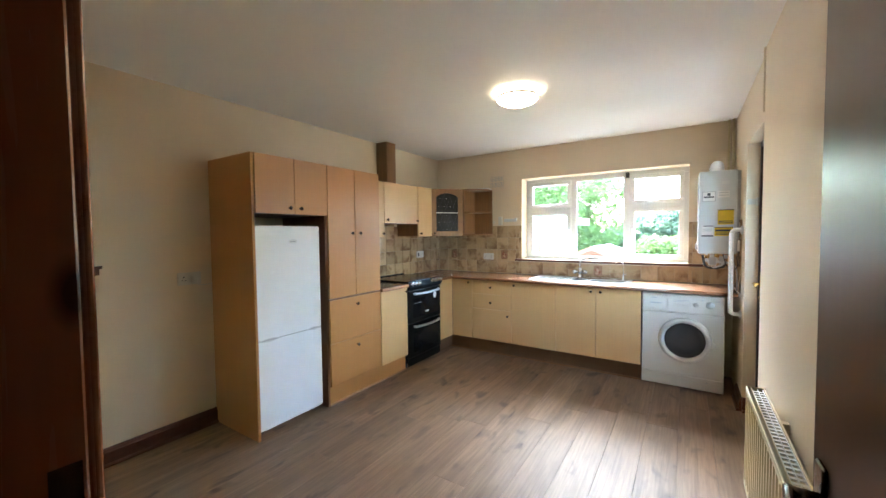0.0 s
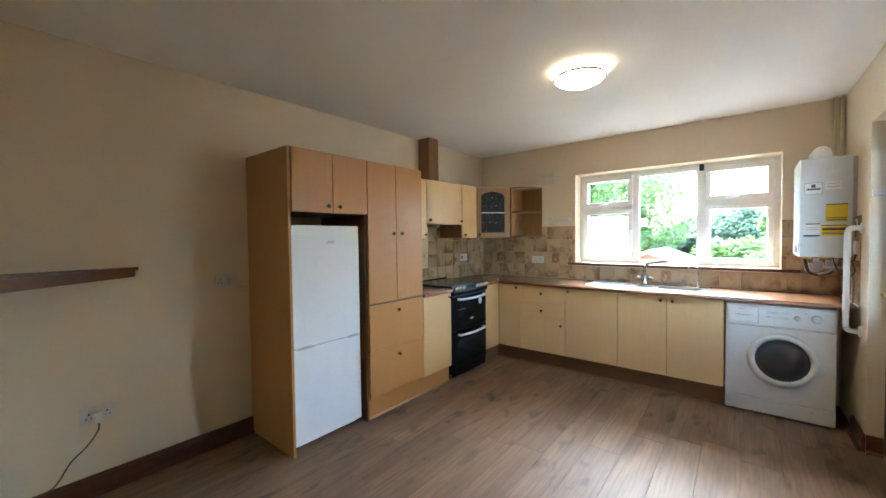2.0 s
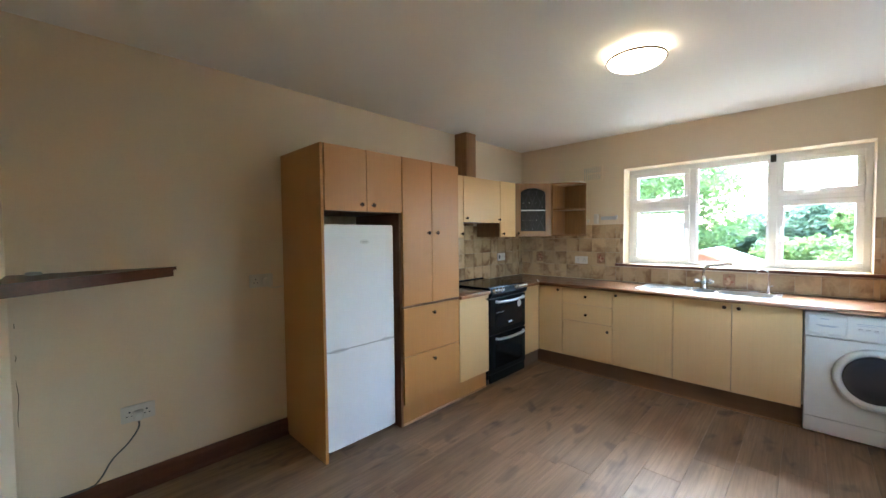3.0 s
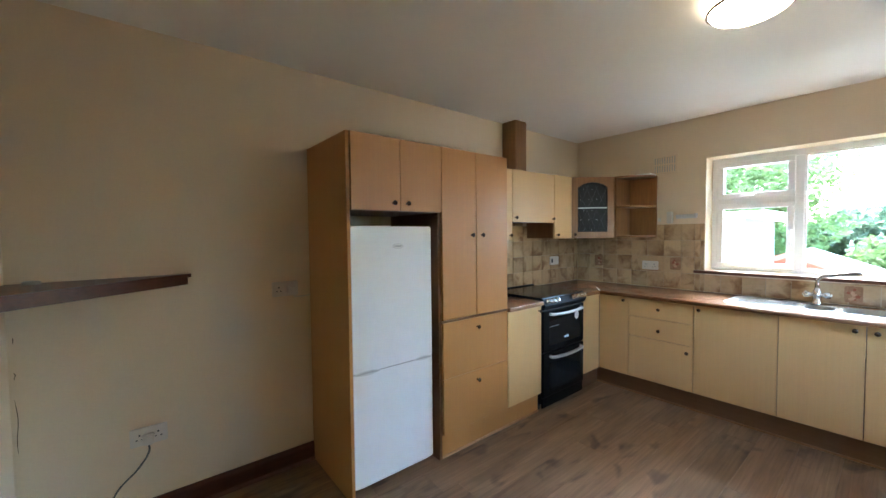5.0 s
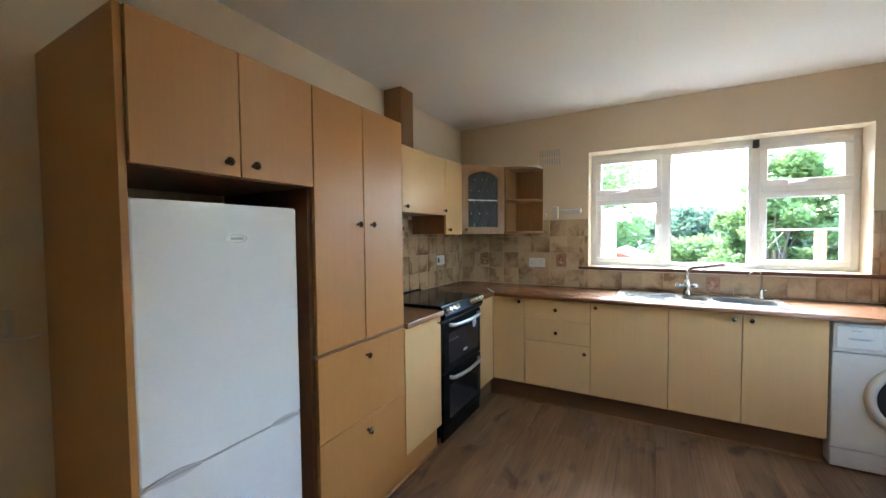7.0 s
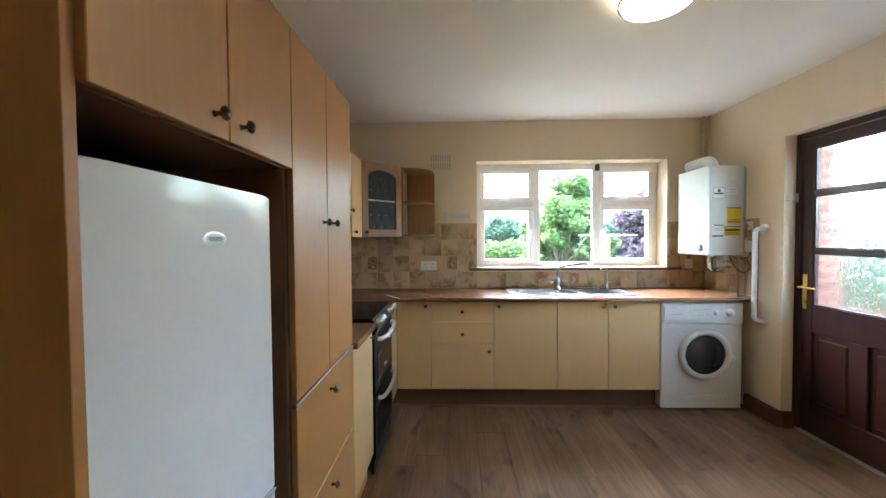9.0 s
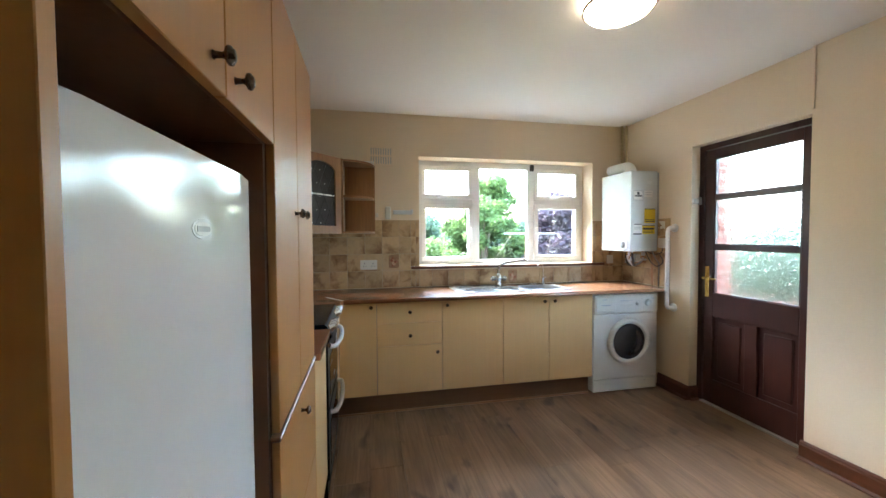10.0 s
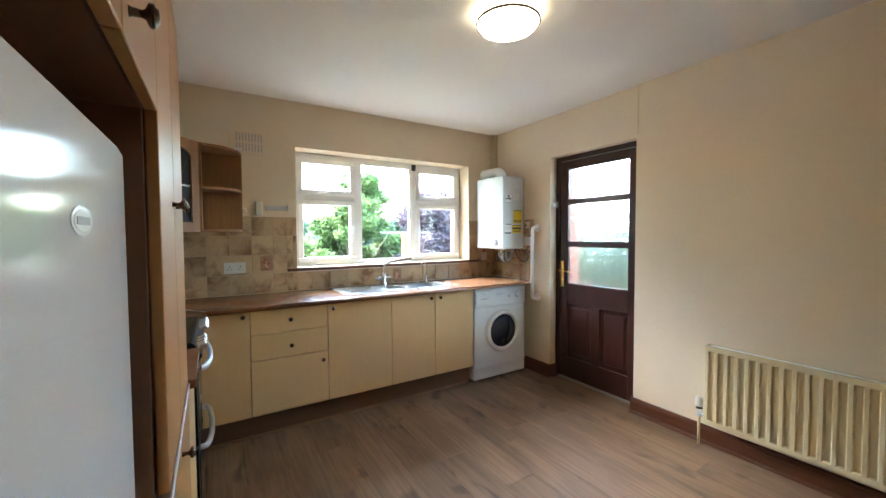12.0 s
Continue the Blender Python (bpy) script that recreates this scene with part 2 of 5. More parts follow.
def pine_material():
    """Varnished red-brown pine: wavy upright grain and dark oval knots."""
    m, n, l, b = tree_of("varnished_pine")
    grain = noise_node(n, l, place_node(n, l, (22, 22, 1.6), 3.0), 1.0, 4.0, 0.6, 0.8)
    v = n.new("ShaderNodeTexVoronoi")
    l.new(place_node(n, l, (8.0, 8.0, 4.5), 3.0), v.inputs["Vector"])
    v.inputs["Scale"].default_value = 1.0
    col = mix_node(n, l, math_node(n, l, "MULTIPLY", ramp_node(n, l, grain, 0.30, 0.75), 0.35), (0.290, 0.100, 0.036), (0.190, 0.060, 0.021))
    knot = n.new("ShaderNodeMapRange")
    knot.inputs[1].default_value, knot.inputs[2].default_value = 0.20, 0.08
    l.new(v.outputs["Distance"], knot.inputs[0])
    col = mix_node(n, l, math_node(n, l, "MULTIPLY", knot.outputs[0], 0.85), col, (0.028, 0.009, 0.005))
    l.new(col, b.inputs["Base Color"])
    l.new(math_node(n, l, "ADD", math_node(n, l, "MULTIPLY", grain, 0.10), 0.22), b.inputs["Roughness"])
    b.inputs["Specular IOR Level"].default_value = 0.28
    return m


PINE = pine_material()
FLOOR = floor_material()
TILE = tile_material("cloudy_beige_tile", (0.51, 0.360, 0.205), (0.200, 0.104, 0.052))
MOTIF_PALE = surface("pale_printed_petals", (0.50, 0.31, 0.20), (0.42, 0.24, 0.15), (60, 60, 60), 0.25, 0.0, 0.6, 0.1, 20.0)
MOTIF_RED = surface("red_printed_fruit", (0.29, 0.105, 0.06), (0.24, 0.08, 0.045), (60, 60, 60), 0.25, 0.0, 0.6, 0.1, 20.0)
TILE_MOTIF = surface("russet_printed_ground", (0.27, 0.150, 0.085), (0.36, 0.22, 0.13), (60, 60, 60), 0.25, 0.0, 0.9, 0.2, 20.0)


def glass_material(name, tint, rough, wavy):
    """Clear panes let light straight through and add a glossy film; obscured panes scatter it."""
    m, n, l, b = tree_of(name)
    if not wavy:
        tr = n.new("ShaderNodeBsdfTransparent")
        tr.inputs["Color"].default_value = (*tint, 1)
        gl = n.new("ShaderNodeBsdfGlossy")
        gl.inputs["Roughness"].default_value = rough
        f = n.new("ShaderNodeFresnel")
        f.inputs["IOR"].default_value = 1.45
        k = n.new("ShaderNodeMixShader")
        l.new(f.outputs[0], k.inputs[0]), l.new(tr.outputs[0], k.inputs[1]), l.new(gl.outputs[0], k.inputs[2])
        l.new(k.outputs[0], n["Material Output"].inputs["Surface"])
        return m
    b.inputs["Base Color"].default_value = (*tint, 1)
    b.inputs["Roughness"].default_value = rough
    b.inputs["Transmission Weight"].default_value = 1.0
    b.inputs["IOR"].default_value = 1.35
    bump_node(n, l, b, noise_node(n, l, place_node(n, l, (26, 26, 26)), 1.0, 2.0, 0.5, 1.2), 0.7, 0.012)
    return m


GLASS = glass_material("window_glass", (0.97, 0.99, 0.98), 0.02, False)
OBSCURE = glass_material("obscured_door_glass", (0.72, 0.73, 0.72), 0.17, True)
DRUMGLASS = surface("dark_tinted_door_glass", (0.028, 0.028, 0.027), None, (10, 10, 10), 0.08, 0.0, 0.3, 0.1, 4.0, coat=0.5)
CABGLASS = surface("leaded_smoked_glass", (0.030, 0.029, 0.027), (0.016, 0.016, 0.015), (5, 5, 5), 0.42, 0.02, 0.6, 0.1, 4.0, gloss=0.15)


def lamp_material(name, strength):
    m, n, l, b = tree_of(name)
    b.inputs["Base Color"].default_value = (0.9, 0.88, 0.82, 1)
    b.inputs["Emission Color"].default_value = (1.0, 0.79, 0.54, 1)
    b.inputs["Emission Strength"].default_value = strength
    return m


OPAL = lamp_material("lit_opal_glass", LAMP)
OPAL_RING = lamp_material("dim_opal_glass", LAMP * 0.30)

# ---- builders ----
WORLD = {}


def thing(name, at, label, category, group="", kind=""):
    ob = new(name)
    ob.empty_display_size = 0.05
    ob.location = at
    WORLD[ob] = Matrix.Translation(at)
    return tagged(ob, label, category, group, kind)


def put(name, mesh, m, parent=None, label=""):
    """An object on a mesh at the world pose m, under a thing or a part."""
    ob = new(name, mesh)
    WORLD[ob] = m
    ob.matrix_basis = m
    if parent is not None:
        ob.parent = parent
        ob.matrix_parent_inverse = WORLD[parent].inverted()
    return tagged(ob, label)


def mesh_of(name, bm, material, smooth=False):
    me = bpy.data.meshes.new(name)
    bmesh.ops.recalc_face_normals(bm, faces=bm.faces)
    for f in bm.faces:
        f.smooth = smooth or f.smooth
    bm.to_mesh(me)
    bm.free()
    me.materials.append(material)
    return me


def part(name, bm, material, parent=None, label=""):
    """One mesh object from a bmesh in world coordinates, its origin at its middle."""
    lo = Vector([min(v.co[i] for v in bm.verts) for i in range(3)])
    hi = Vector([max(v.co[i] for v in bm.verts) for i in range(3)])
    c = (lo + hi) / 2
    bmesh.ops.translate(bm, verts=bm.verts, vec=-c)
    return put(name, mesh_of(name, bm, material), Matrix.Translation(c), parent, label)


def box(x0, x1, y0, y1, z0, z1, bevel=0.0, bm=None, seg=1):
    bm = bm or bmesh.new()
    m = Matrix.LocRotScale(((x0 + x1) / 2, (y0 + y1) / 2, (z0 + z1) / 2), None, (abs(x1 - x0), abs(y1 - y0), abs(z1 - z0)))
    vs = bmesh.ops.create_cube(bm, size=1.0, matrix=m)["verts"]
    if bevel:
        es = list({e for v in vs for e in v.link_edges})
        bmesh.ops.bevel(bm, geom=es, offset=bevel, segments=seg, affect="EDGES", profile=0.5)
    return bm


def boxes(rows, bevel=0.0):
    bm = bmesh.new()
    for r in rows:
        box(*r, bevel=bevel, bm=bm)
    return bm


def prism(points, z0, z1, bm=None, m=None):
    """A flat outline (x, y), extruded from z0 to z1, then posed by m."""
    bm = bm or bmesh.new()
    a = [bm.verts.new((x, y, z0)) for x, y in points]
    b = [bm.verts.new((x, y, z1)) for x, y in points]
    k = len(points)
    bm.faces.new(a[::-1]), bm.faces.new(b)
    for i in range(k):
        bm.faces.new((a[i], a[(i + 1) % k], b[(i + 1) % k], b[i]))
    if m is not None:
        bmesh.ops.transform(bm, matrix=m, verts=a + b)
    return bm


def lathe(profile, m, steps=20, bm=None):
    """A profile of (radius, height), turned round z, then posed by m."""
    bm = bm or bmesh.new()
    rings = []
    for r, z in profile:
        if r < 1e-5:
            rings.append([bm.verts.new(m @ Vector((0, 0, z)))])
        else:
            rings.append([bm.verts.new(m @ Vector((r * math.cos(a), r * math.sin(a), z))) for a in (2 * math.pi * i / steps for i in range(steps))])
    for p, q in zip(rings, rings[1:]):
        for i in range(steps):
            j = (i + 1) % steps
            f = [p[i % len(p)], p[j % len(p)], q[j % len(q)], q[i % len(q)]]
            f = list(dict.fromkeys(f))
            if len(f) > 2:
                bm.faces.new(f).smooth = True
    return bm


def smooth_path(points, per=6):
    """Points along a soft curve through the given points."""
    ps = [Vector(p) for p in points]
    if len(ps) < 3:
        return ps
    out = []
    for i in range(len(ps) - 1):
        p0, p1, p2, p3 = ps[max(i - 1, 0)], ps[i], ps[i + 1], ps[min(i + 2, len(ps) - 1)]
        for k in range(per):
            t = k / per
            out.append(0.5 * ((2 * p1) + (p2 - p0) * t + (2 * p0 - 5 * p1 + 4 * p2 - p3) * t * t + (3 * p1 - p0 - 3 * p2 + p3) * t ** 3))
    return out + [ps[-1]]


def tube(points, r, steps=10, per=6, bm=None, taper=1.0):
    bm = bm or bmesh.new()
    ps = smooth_path(points, per)
    rings, up = [], None
    for i, p in enumerate(ps):
        d = (ps[min(i + 1, len(ps) - 1)] - ps[max(i - 1, 0)]).normalized()
        up = (up - d * up.dot(d)).normalized() if up is not None and (up - d * up.dot(d)).length > 1e-4 else d.orthogonal().normalized()
        s = d.cross(up)
        k = r * (1 + (taper - 1) * i / max(1, len(ps) - 1))
        rings.append([bm.verts.new(p + k * (math.cos(a) * up + math.sin(a) * s)) for a in (2 * math.pi * j / steps for j in range(steps))])
    for p, q in zip(rings, rings[1:]):
        for i in range(steps):
            bm.faces.new((p[i], p[(i + 1) % steps], q[(i + 1) % steps], q[i])).smooth = True
    bm.faces.new(rings[0][::-1]), bm.faces.new(rings[-1])
    return bm


def rounded(x0, x1, y0, y1, r, k=5):
    """The outline of a rectangle with round corners."""
    out = []
    for cx, cy, a in ((x1 - r, y1 - r, 0), (x0 + r, y1 - r, 90), (x0 + r, y0 + r, 180), (x1 - r, y0 + r, 270)):
        out += [(cx + r * math.cos(radians(a + 90 * i / k)), cy + r * math.sin(radians(a + 90 * i / k))) for i in range(k + 1)]
    return out


def axis(at, way):
    """A pose at a place, its z axis along way."""
    return Matrix.Translation(at) @ Vector(way).to_track_quat("Z", "Y").to_matrix().to_4x4()


def structure(name, bm, material, label):
    ob = part(name, bm, material)
    return tagged(ob, label, "structure", kind="structure")


# ---- the room ----
W, NEAR, N, S, H = 3.28, 3.265, 5.0, 0.752, 2.385
DOOR0, DOOR1, DOORTOP = 3.39, 4.21, 2.012
WX0, WX1, WZ0, WZ1 = 1.222, 2.928, 1.055, 2.025
OUT = 3.60

structure("wall_west", box(-0.25, 0, 0.3, N + 0.3, -0.3, H + 0.1), WALL, "plain cream painted plaster wall")
structure("wall_north", boxes([(0, WX0, N, N + 0.3, -0.3, H + 0.1), (WX1, OUT, N, N + 0.3, -0.3, H + 0.1),
                               (WX0, WX1, N, N + 0.3, WZ1, H + 0.1), (WX0, WX1, N, N + 0.3, -0.3, WZ0 - 0.027)]), WALL,
          "cream painted wall with the kitchen window opening")
structure("wall_east", boxes([(W, OUT, DOOR1, N, -0.3, H + 0.1), (W, OUT, DOOR0, DOOR1, DOORTOP, H + 0.1),
                              (NEAR, OUT, -1.2, DOOR0, -0.3, H + 0.1)]), WALL,
          "cream painted wall with the back door recess")
structure("wall_south", boxes([(0, 2.36, 0.64, S, -0.3, H + 0.1), (3.165, NEAR, 0.64, S, -0.3, H + 0.1),
                               (2.36, 3.165, 0.64, S, 2.02, H + 0.1)]), WALL, "cream painted wall with the hall doorway")
structure("ceiling", boxes([(0, W + 0.02, 0.64, N, H, H + 0.1), (1.65, W + 0.02, -1.2, 0.64, H, H + 0.1)]), CEIL, "flat white painted ceiling")
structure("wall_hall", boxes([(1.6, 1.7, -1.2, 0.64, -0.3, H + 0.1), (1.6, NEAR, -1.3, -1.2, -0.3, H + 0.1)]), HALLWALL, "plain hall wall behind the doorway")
floor = structure("floor", boxes([(0, OUT, 0.64, N, -0.12, -0.011), (1.65, OUT, -1.2, 0.64, -0.12, -0.011)]), PLINTH, "grey-brown oak laminate plank floor")

# skirting boards: a moulded board with a quarter bead at its foot
def skirting(x0, y0, x1, y1, side, mitre=0.0):
    a, b = Vector((x0, y0)), Vector((x1, y1))
    d = (b - a).normalized()
    nrm = Vector((-d.y, d.x)) * side
    prof = [(0, 0), (0.034, 0), (0.033, 0.008), (0.027, 0.015), (0.018, 0.018), (0.018, 0.082), (0.014, 0.090), (0.013, 0.098), (0.008, 0.106), (0, 0.108)]
    bm = bmesh.new()
    ends = []
    for p in (a, b):
        ends.append([bm.verts.new((p.x + nrm.x * u, p.y + nrm.y * u, z)) for u, z in prof])
    k = len(prof)
    bm.faces.new(ends[0]), bm.faces.new(ends[1][::-1])
    for i in range(k):
        bm.faces.new((ends[0][i], ends[0][(i + 1) % k], ends[1][(i + 1) % k], ends[1][i]))
    return bm


structure("baseboard_west", skirting(0.001, S + 0.001, 0.001, 2.011, -1), MAHOGANY, "mahogany stained skirting board with bead")
structure("baseboard_south", skirting(0.036, S + 0.001, 2.298, S + 0.001, 1), MAHOGANY, "mahogany stained skirting board with bead")
structure("baseboard_east", skirting(NEAR - 0.001, S + 0.02, NEAR - 0.001, DOOR0 + 0.012, 1), MAHOGANY, "mahogany stained skirting board with bead")
structure("baseboard_corner", skirting(W - 0.001, DOOR1 - 0.012, W - 0.001, 4.52, 1), MAHOGANY, "short mahogany stained skirting board")
structure("baseboard_return", skirting(W, DOOR1 - 0.001, 3.352, DOOR1 - 0.001, -1), MAHOGANY, "short mahogany stained skirting board in the door recess")

# ---- window ----
win = thing("window_1", ((WX0 + WX1) / 2, N + 0.17, WZ0), "white uPVC window with two opening sashes either side", "window", kind="structure")
FY = N + 0.17
part("window_frame", boxes([(WX0, WX1, FY, FY + 0.06, 1.977, WZ1), (WX0, WX1, FY, FY + 0.06, WZ0, 1.083),
                            (WX0, 1.268, FY, FY + 0.06, 1.083, 1.977), (2.882, WX1, FY, FY + 0.06, 1.083, 1.977),
                            (1.762, 1.822, FY, FY + 0.06, 1.083, 1.977), (2.338, 2.398, FY, FY + 0.06, 1.083, 1.977),
                            (1.268, 1.762, FY, FY + 0.06, 1.622, 1.672), (2.398, 2.882, FY, FY + 0.06, 1.622, 1.672)], 0.004), UPVC, win)


def sash(x0, x1, z0, z1, vent):
    w = 0.046
    y0 = FY - 0.014
    s = part("sash", boxes([(x0, x1, y0, FY + 0.045, z1 - w, z1), (x0, x1, y0, FY + 0.045, z0, z0 + w),
                            (x0, x0 + w, y0, FY + 0.045, z0 + w, z1 - w), (x1 - w, x1, y0, FY + 0.045, z0 + w, z1 - w)], 0.005), UPVC, win)
    g = part("pane", box(x0 + w - 0.004, x1 - w + 0.004, FY + 0.018, FY + 0.030, z0 + w - 0.004, z1 - w + 0.004), GLASS, s)
    g.visible_shadow = False
    if vent:
        cx = (x0 + x1) / 2
        bm = box(cx - 0.02, cx + 0.02, y0 - 0.012, y0, z0 + 0.008, z0 + 0.034, 0.003)
        tube([(cx, y0 - 0.012, z0 + 0.02), (cx - 0.012, y0 - 0.03, z0 + 0.016), (cx - 0.09, y0 - 0.032, z0 + 0.010)], 0.007, 8, 4, bm)
    else:
        hx = x1 - 0.022 if x0 < 1.6 else x0 + 0.022
        hz = (z0 + z1) / 2 + 0.02
        bm = box(hx - 0.012, hx + 0.012, y0 - 0.010, y0, hz - 0.035, hz + 0.035, 0.003)
        tube([(hx, y0 - 0.008, hz + 0.02), (hx, y0 - 0.034, hz + 0.016), (hx, y0 - 0.036, hz - 0.09)], 0.008, 8, 4, bm)
    part("sash_handle", bm, UPVC, s)


sash(1.262, 1.768, 1.668, 1.984, True)
sash(1.262, 1.768, 1.078, 1.628, False)
sash(2.392, 2.888, 1.668, 1.984, True)
sash(2.392, 2.888, 1.078, 1.628, False)
pane = part("pane", box(1.820, 2.340, FY + 0.022, FY + 0.034, 1.080, 1.979), GLASS, win)
pane.visible_shadow = False
part("glazing_bead", boxes([(1.822, 1.834, FY + 0.008, FY + 0.022, 1.083, 1.977), (2.326, 2.338, FY + 0.008, FY + 0.022, 1.083, 1.977),
                            (1.834, 2.326, FY + 0.008, FY + 0.022, 1.083, 1.095), (1.834, 2.326, FY + 0.008, FY + 0.022, 1.965, 1.977)]), UPVC, win)
structure("window_sill", box(1.146, 3.046, 4.966, 4.999, 1.030, 1.0545, 0.003), MAHOGANY, "dark brown timber window sill nosing")
structure("window_board", box(WX0, WX1, 5.0, FY + 0.01, 1.030, 1.0545), WALL, "cream painted board inside the window reveal")
blind = part("blind_bracket", boxes([(2.348, 2.384, FY - 0.03, FY - 0.001, 1.955, 2.015)], 0.004), RUBBER)
tagged(blind, "small dark blind bracket on the window frame", "bracket")

# ---- back door in its recess ----
door = thing("door_1", (3.38, 3.8, 0), "closed dark red wooden back door with three obscured panes", "door", kind="structure")
DX = 3.355
part("door_frame", boxes([(DX, DX + 0.08, DOOR0, 3.432, 0, DOORTOP), (DX, DX + 0.08, 4.168, DOOR1, 0, DOORTOP), (DX, DX + 0.08, 3.432, 4.168, 1.972, DOORTOP)], 0.002), DOORWOOD, door)
part("threshold", box(DX - 0.006, DX + 0.09, DOOR0, DOOR1, -0.01, 0.012, 0.003), CABLE, door, "worn grey threshold strip")
lx0, lx1 = DX + 0.012, DX + 0.056
leaf = part("door_leaf", boxes([(lx0, lx1, 3.436, 3.500, 0.014, 1.968), (lx0, lx1, 4.090, 4.164, 0.014, 1.968), (lx0, lx1, 3.500, 4.090, 1.900, 1.968),
                                (lx0, lx1, 3.500, 4.090, 1.588, 1.620), (lx0, lx1, 3.500, 4.090, 1.210, 1.242), (lx0, lx1, 3.500, 4.090, 0.690, 0.868),
                                (lx0, lx1, 3.500, 4.090, 0.014, 0.200), (lx0, lx1, 3.752, 3.838, 0.200, 0.690)], 0.003), DOORWOOD, door)
for y0, y1 in ((3.500, 3.752), (3.838, 4.090)):
    bm = box(lx0 + 0.016, lx1 - 0.014, y0, y1, 0.2, 0.69)
    box(lx0 + 0.008, lx0 + 0.02, y0 + 0.035, y1 - 0.035, 0.235, 0.655, 0.008, bm)
    part("door_panel", bm, DOORWOOD, door)
for z0, z1 in ((0.868, 1.210), (1.242, 1.588), (1.620, 1.900)):
    p = part("pane", box(lx0 + 0.018, lx0 + 0.024, 3.498, 4.092, z0 - 0.002, z1 + 0.002), OBSCURE, leaf)
    p.visible_shadow = False
    part("glazing_bead", boxes([(lx0 + 0.006, lx0 + 0.018, 3.500, 3.508, z0, z1), (lx0 + 0.006, lx0 + 0.018, 4.082, 4.090, z0, z1),
                                (lx0 + 0.006, lx0 + 0.018, 3.508, 4.082, z0, z0 + 0.008), (lx0 + 0.006, lx0 + 0.018, 3.508, 4.082, z1 - 0.008, z1)]), DOORWOOD, leaf)
bm = box(lx0 - 0.008, lx0, 4.118, 4.152, 0.835, 1.075, 0.003)
tube([(lx0 - 0.006, 4.135, 0.985), (lx0 - 0.045, 4.135, 0.985)], 0.010, 10, 2, bm)
tube([(lx0 - 0.045, 4.142, 0.985), (lx0 - 0.050, 4.09, 0.987), (lx0 - 0.046, 4.03, 0.983)], 0.008, 10, 4, bm)
tube([(lx0 - 0.006, 4.135, 0.885), (lx0 - 0.014, 4.135, 0.885)], 0.009, 10, 2, bm)
part("door_handle", bm, BRASS, door, "polished brass lever handle")
keep = part("door_bolt_keep", boxes([(3.285, 3.352, DOOR1 - 0.022, DOOR1 - 0.002, 1.565, 1.605), (3.335, 3.352, DOOR1 - 0.03, DOOR1 - 0.002, 1.555, 1.615)], 0.003), PLASTIC)
tagged(keep, "small cream door contact sensor in the recess", "sensor")

# outer brick reveal beside the back door
reveal = structure("door_reveal", box(3.44, 3.66, DOOR1, DOOR1 + 0.02, -0.2, 2.05), GROUT, "red brick outer reveal beside the back door")
brick_mesh = mesh_of("brick", box(-0.102, 0.102, -0.010, 0.010, -0.031, 0.031, 0.004), BRICK)
half_mesh = mesh_of("brick", box(-0.048, 0.048, -0.010, 0.010, -0.031, 0.031, 0.004), BRICK)
for i in range(28):
    z = -0.14 + 0.075 * i
    if i % 2:
        put("brick", brick_mesh, Matrix.Translation((3.55, DOOR1 - 0.012, z)), reveal)
    else:
        put("brick", half_mesh, Matrix.Translation((3.496, DOOR1 - 0.012, z)), reveal)
        put("brick", half_mesh, Matrix.Translation((3.604, DOOR1 - 0.012, z)), reveal)

# ---- hall doorway ----
frame_h = thing("door_frame", (2.73, 0.72, 0), "dark varnished pine doorway lining and architrave", "door frame", kind="structure")
part("jamb", boxes([(2.360, 2.375, 0.630, S + 0.002, 0, 2.005), (2.375, 2.386, 0.630, 0.690, 0, 1.99)], 0.003), PINE, frame_h)
part("jamb", box(3.150, 3.165, 0.630, S + 0.002, 0, 2.005, 0.003), PINE, frame_h)
part("head_jamb", box(2.360, 3.165, 0.630, S + 0.002, 2.005, 2.02, 0.003), PINE, frame_h)
for x0, x1 in ((2.300, 2.370), (3.168, 3.235)):
    bm = box(x0, x1, S + 0.002, S + 0.010, 0, 2.075, 0.003, seg=2)
    box(x0 + (0.03 if x0 < 3 else 0.0), x1 - (0.0 if x0 < 3 else 0.03), S + 0.0025, S + 0.016, 0, 2.075, 0.006, bm, 3)
    part("architrave", bm, PINE, frame_h)
part("architrave", box(2.300, 3.235, S + 0.002, S + 0.015, 2.01, 2.075, 0.005), PINE, frame_h)
part("strike_plate", box(2.3745, 2.3765, 0.722, 0.748, 1.02, 1.14, 0.0), BRONZE, frame_h, "dark latch keep")
hall_door = thing("door_2", (3.15, 0.78, 0), "open varnished brown hall door against the wall", "door", kind="structure")
part("door_leaf", box(3.104, 3.144, 0.775, 1.540, 0.008, 1.985, 0.003), VENEER, hall_door)
for x, way in ((3.104, -1), (3.144, 1)):
    bm = box(x, x + way * 0.008, 1.453, 1.495, 0.810, 0.990, 0.003)
    tube([(x + way * 0.004, 1.473, 0.930), (x + way * 0.042, 1.473, 0.930)], 0.010, 10, 2, bm)
    tube([(x + way * 0.042, 1.481, 0.930), (x + way * 0.048, 1.423, 0.932), (x + way * 0.044, 1.358, 0.926)], 0.009, 10, 4, bm)
    part("door_handle", bm, BRONZE, hall_door, "dark bronze lever handle")

# ---- knobs ----
KNOB = mesh_of("knob", lathe([(0.0065, 0), (0.005, 0.003), (0.0042, 0.012), (0.006, 0.015), (0.0125, 0.018), (0.0135, 0.021), (0.0125, 0.024), (0.010, 0.0245), (0.0085, 0.0275), (0.0, 0.0285)],
                             Matrix.Identity(4), 18), BRONZE, True)


def knob(parent, at, way):
    put("knob", KNOB, axis(at, way), parent, "dark antique bronze knob")


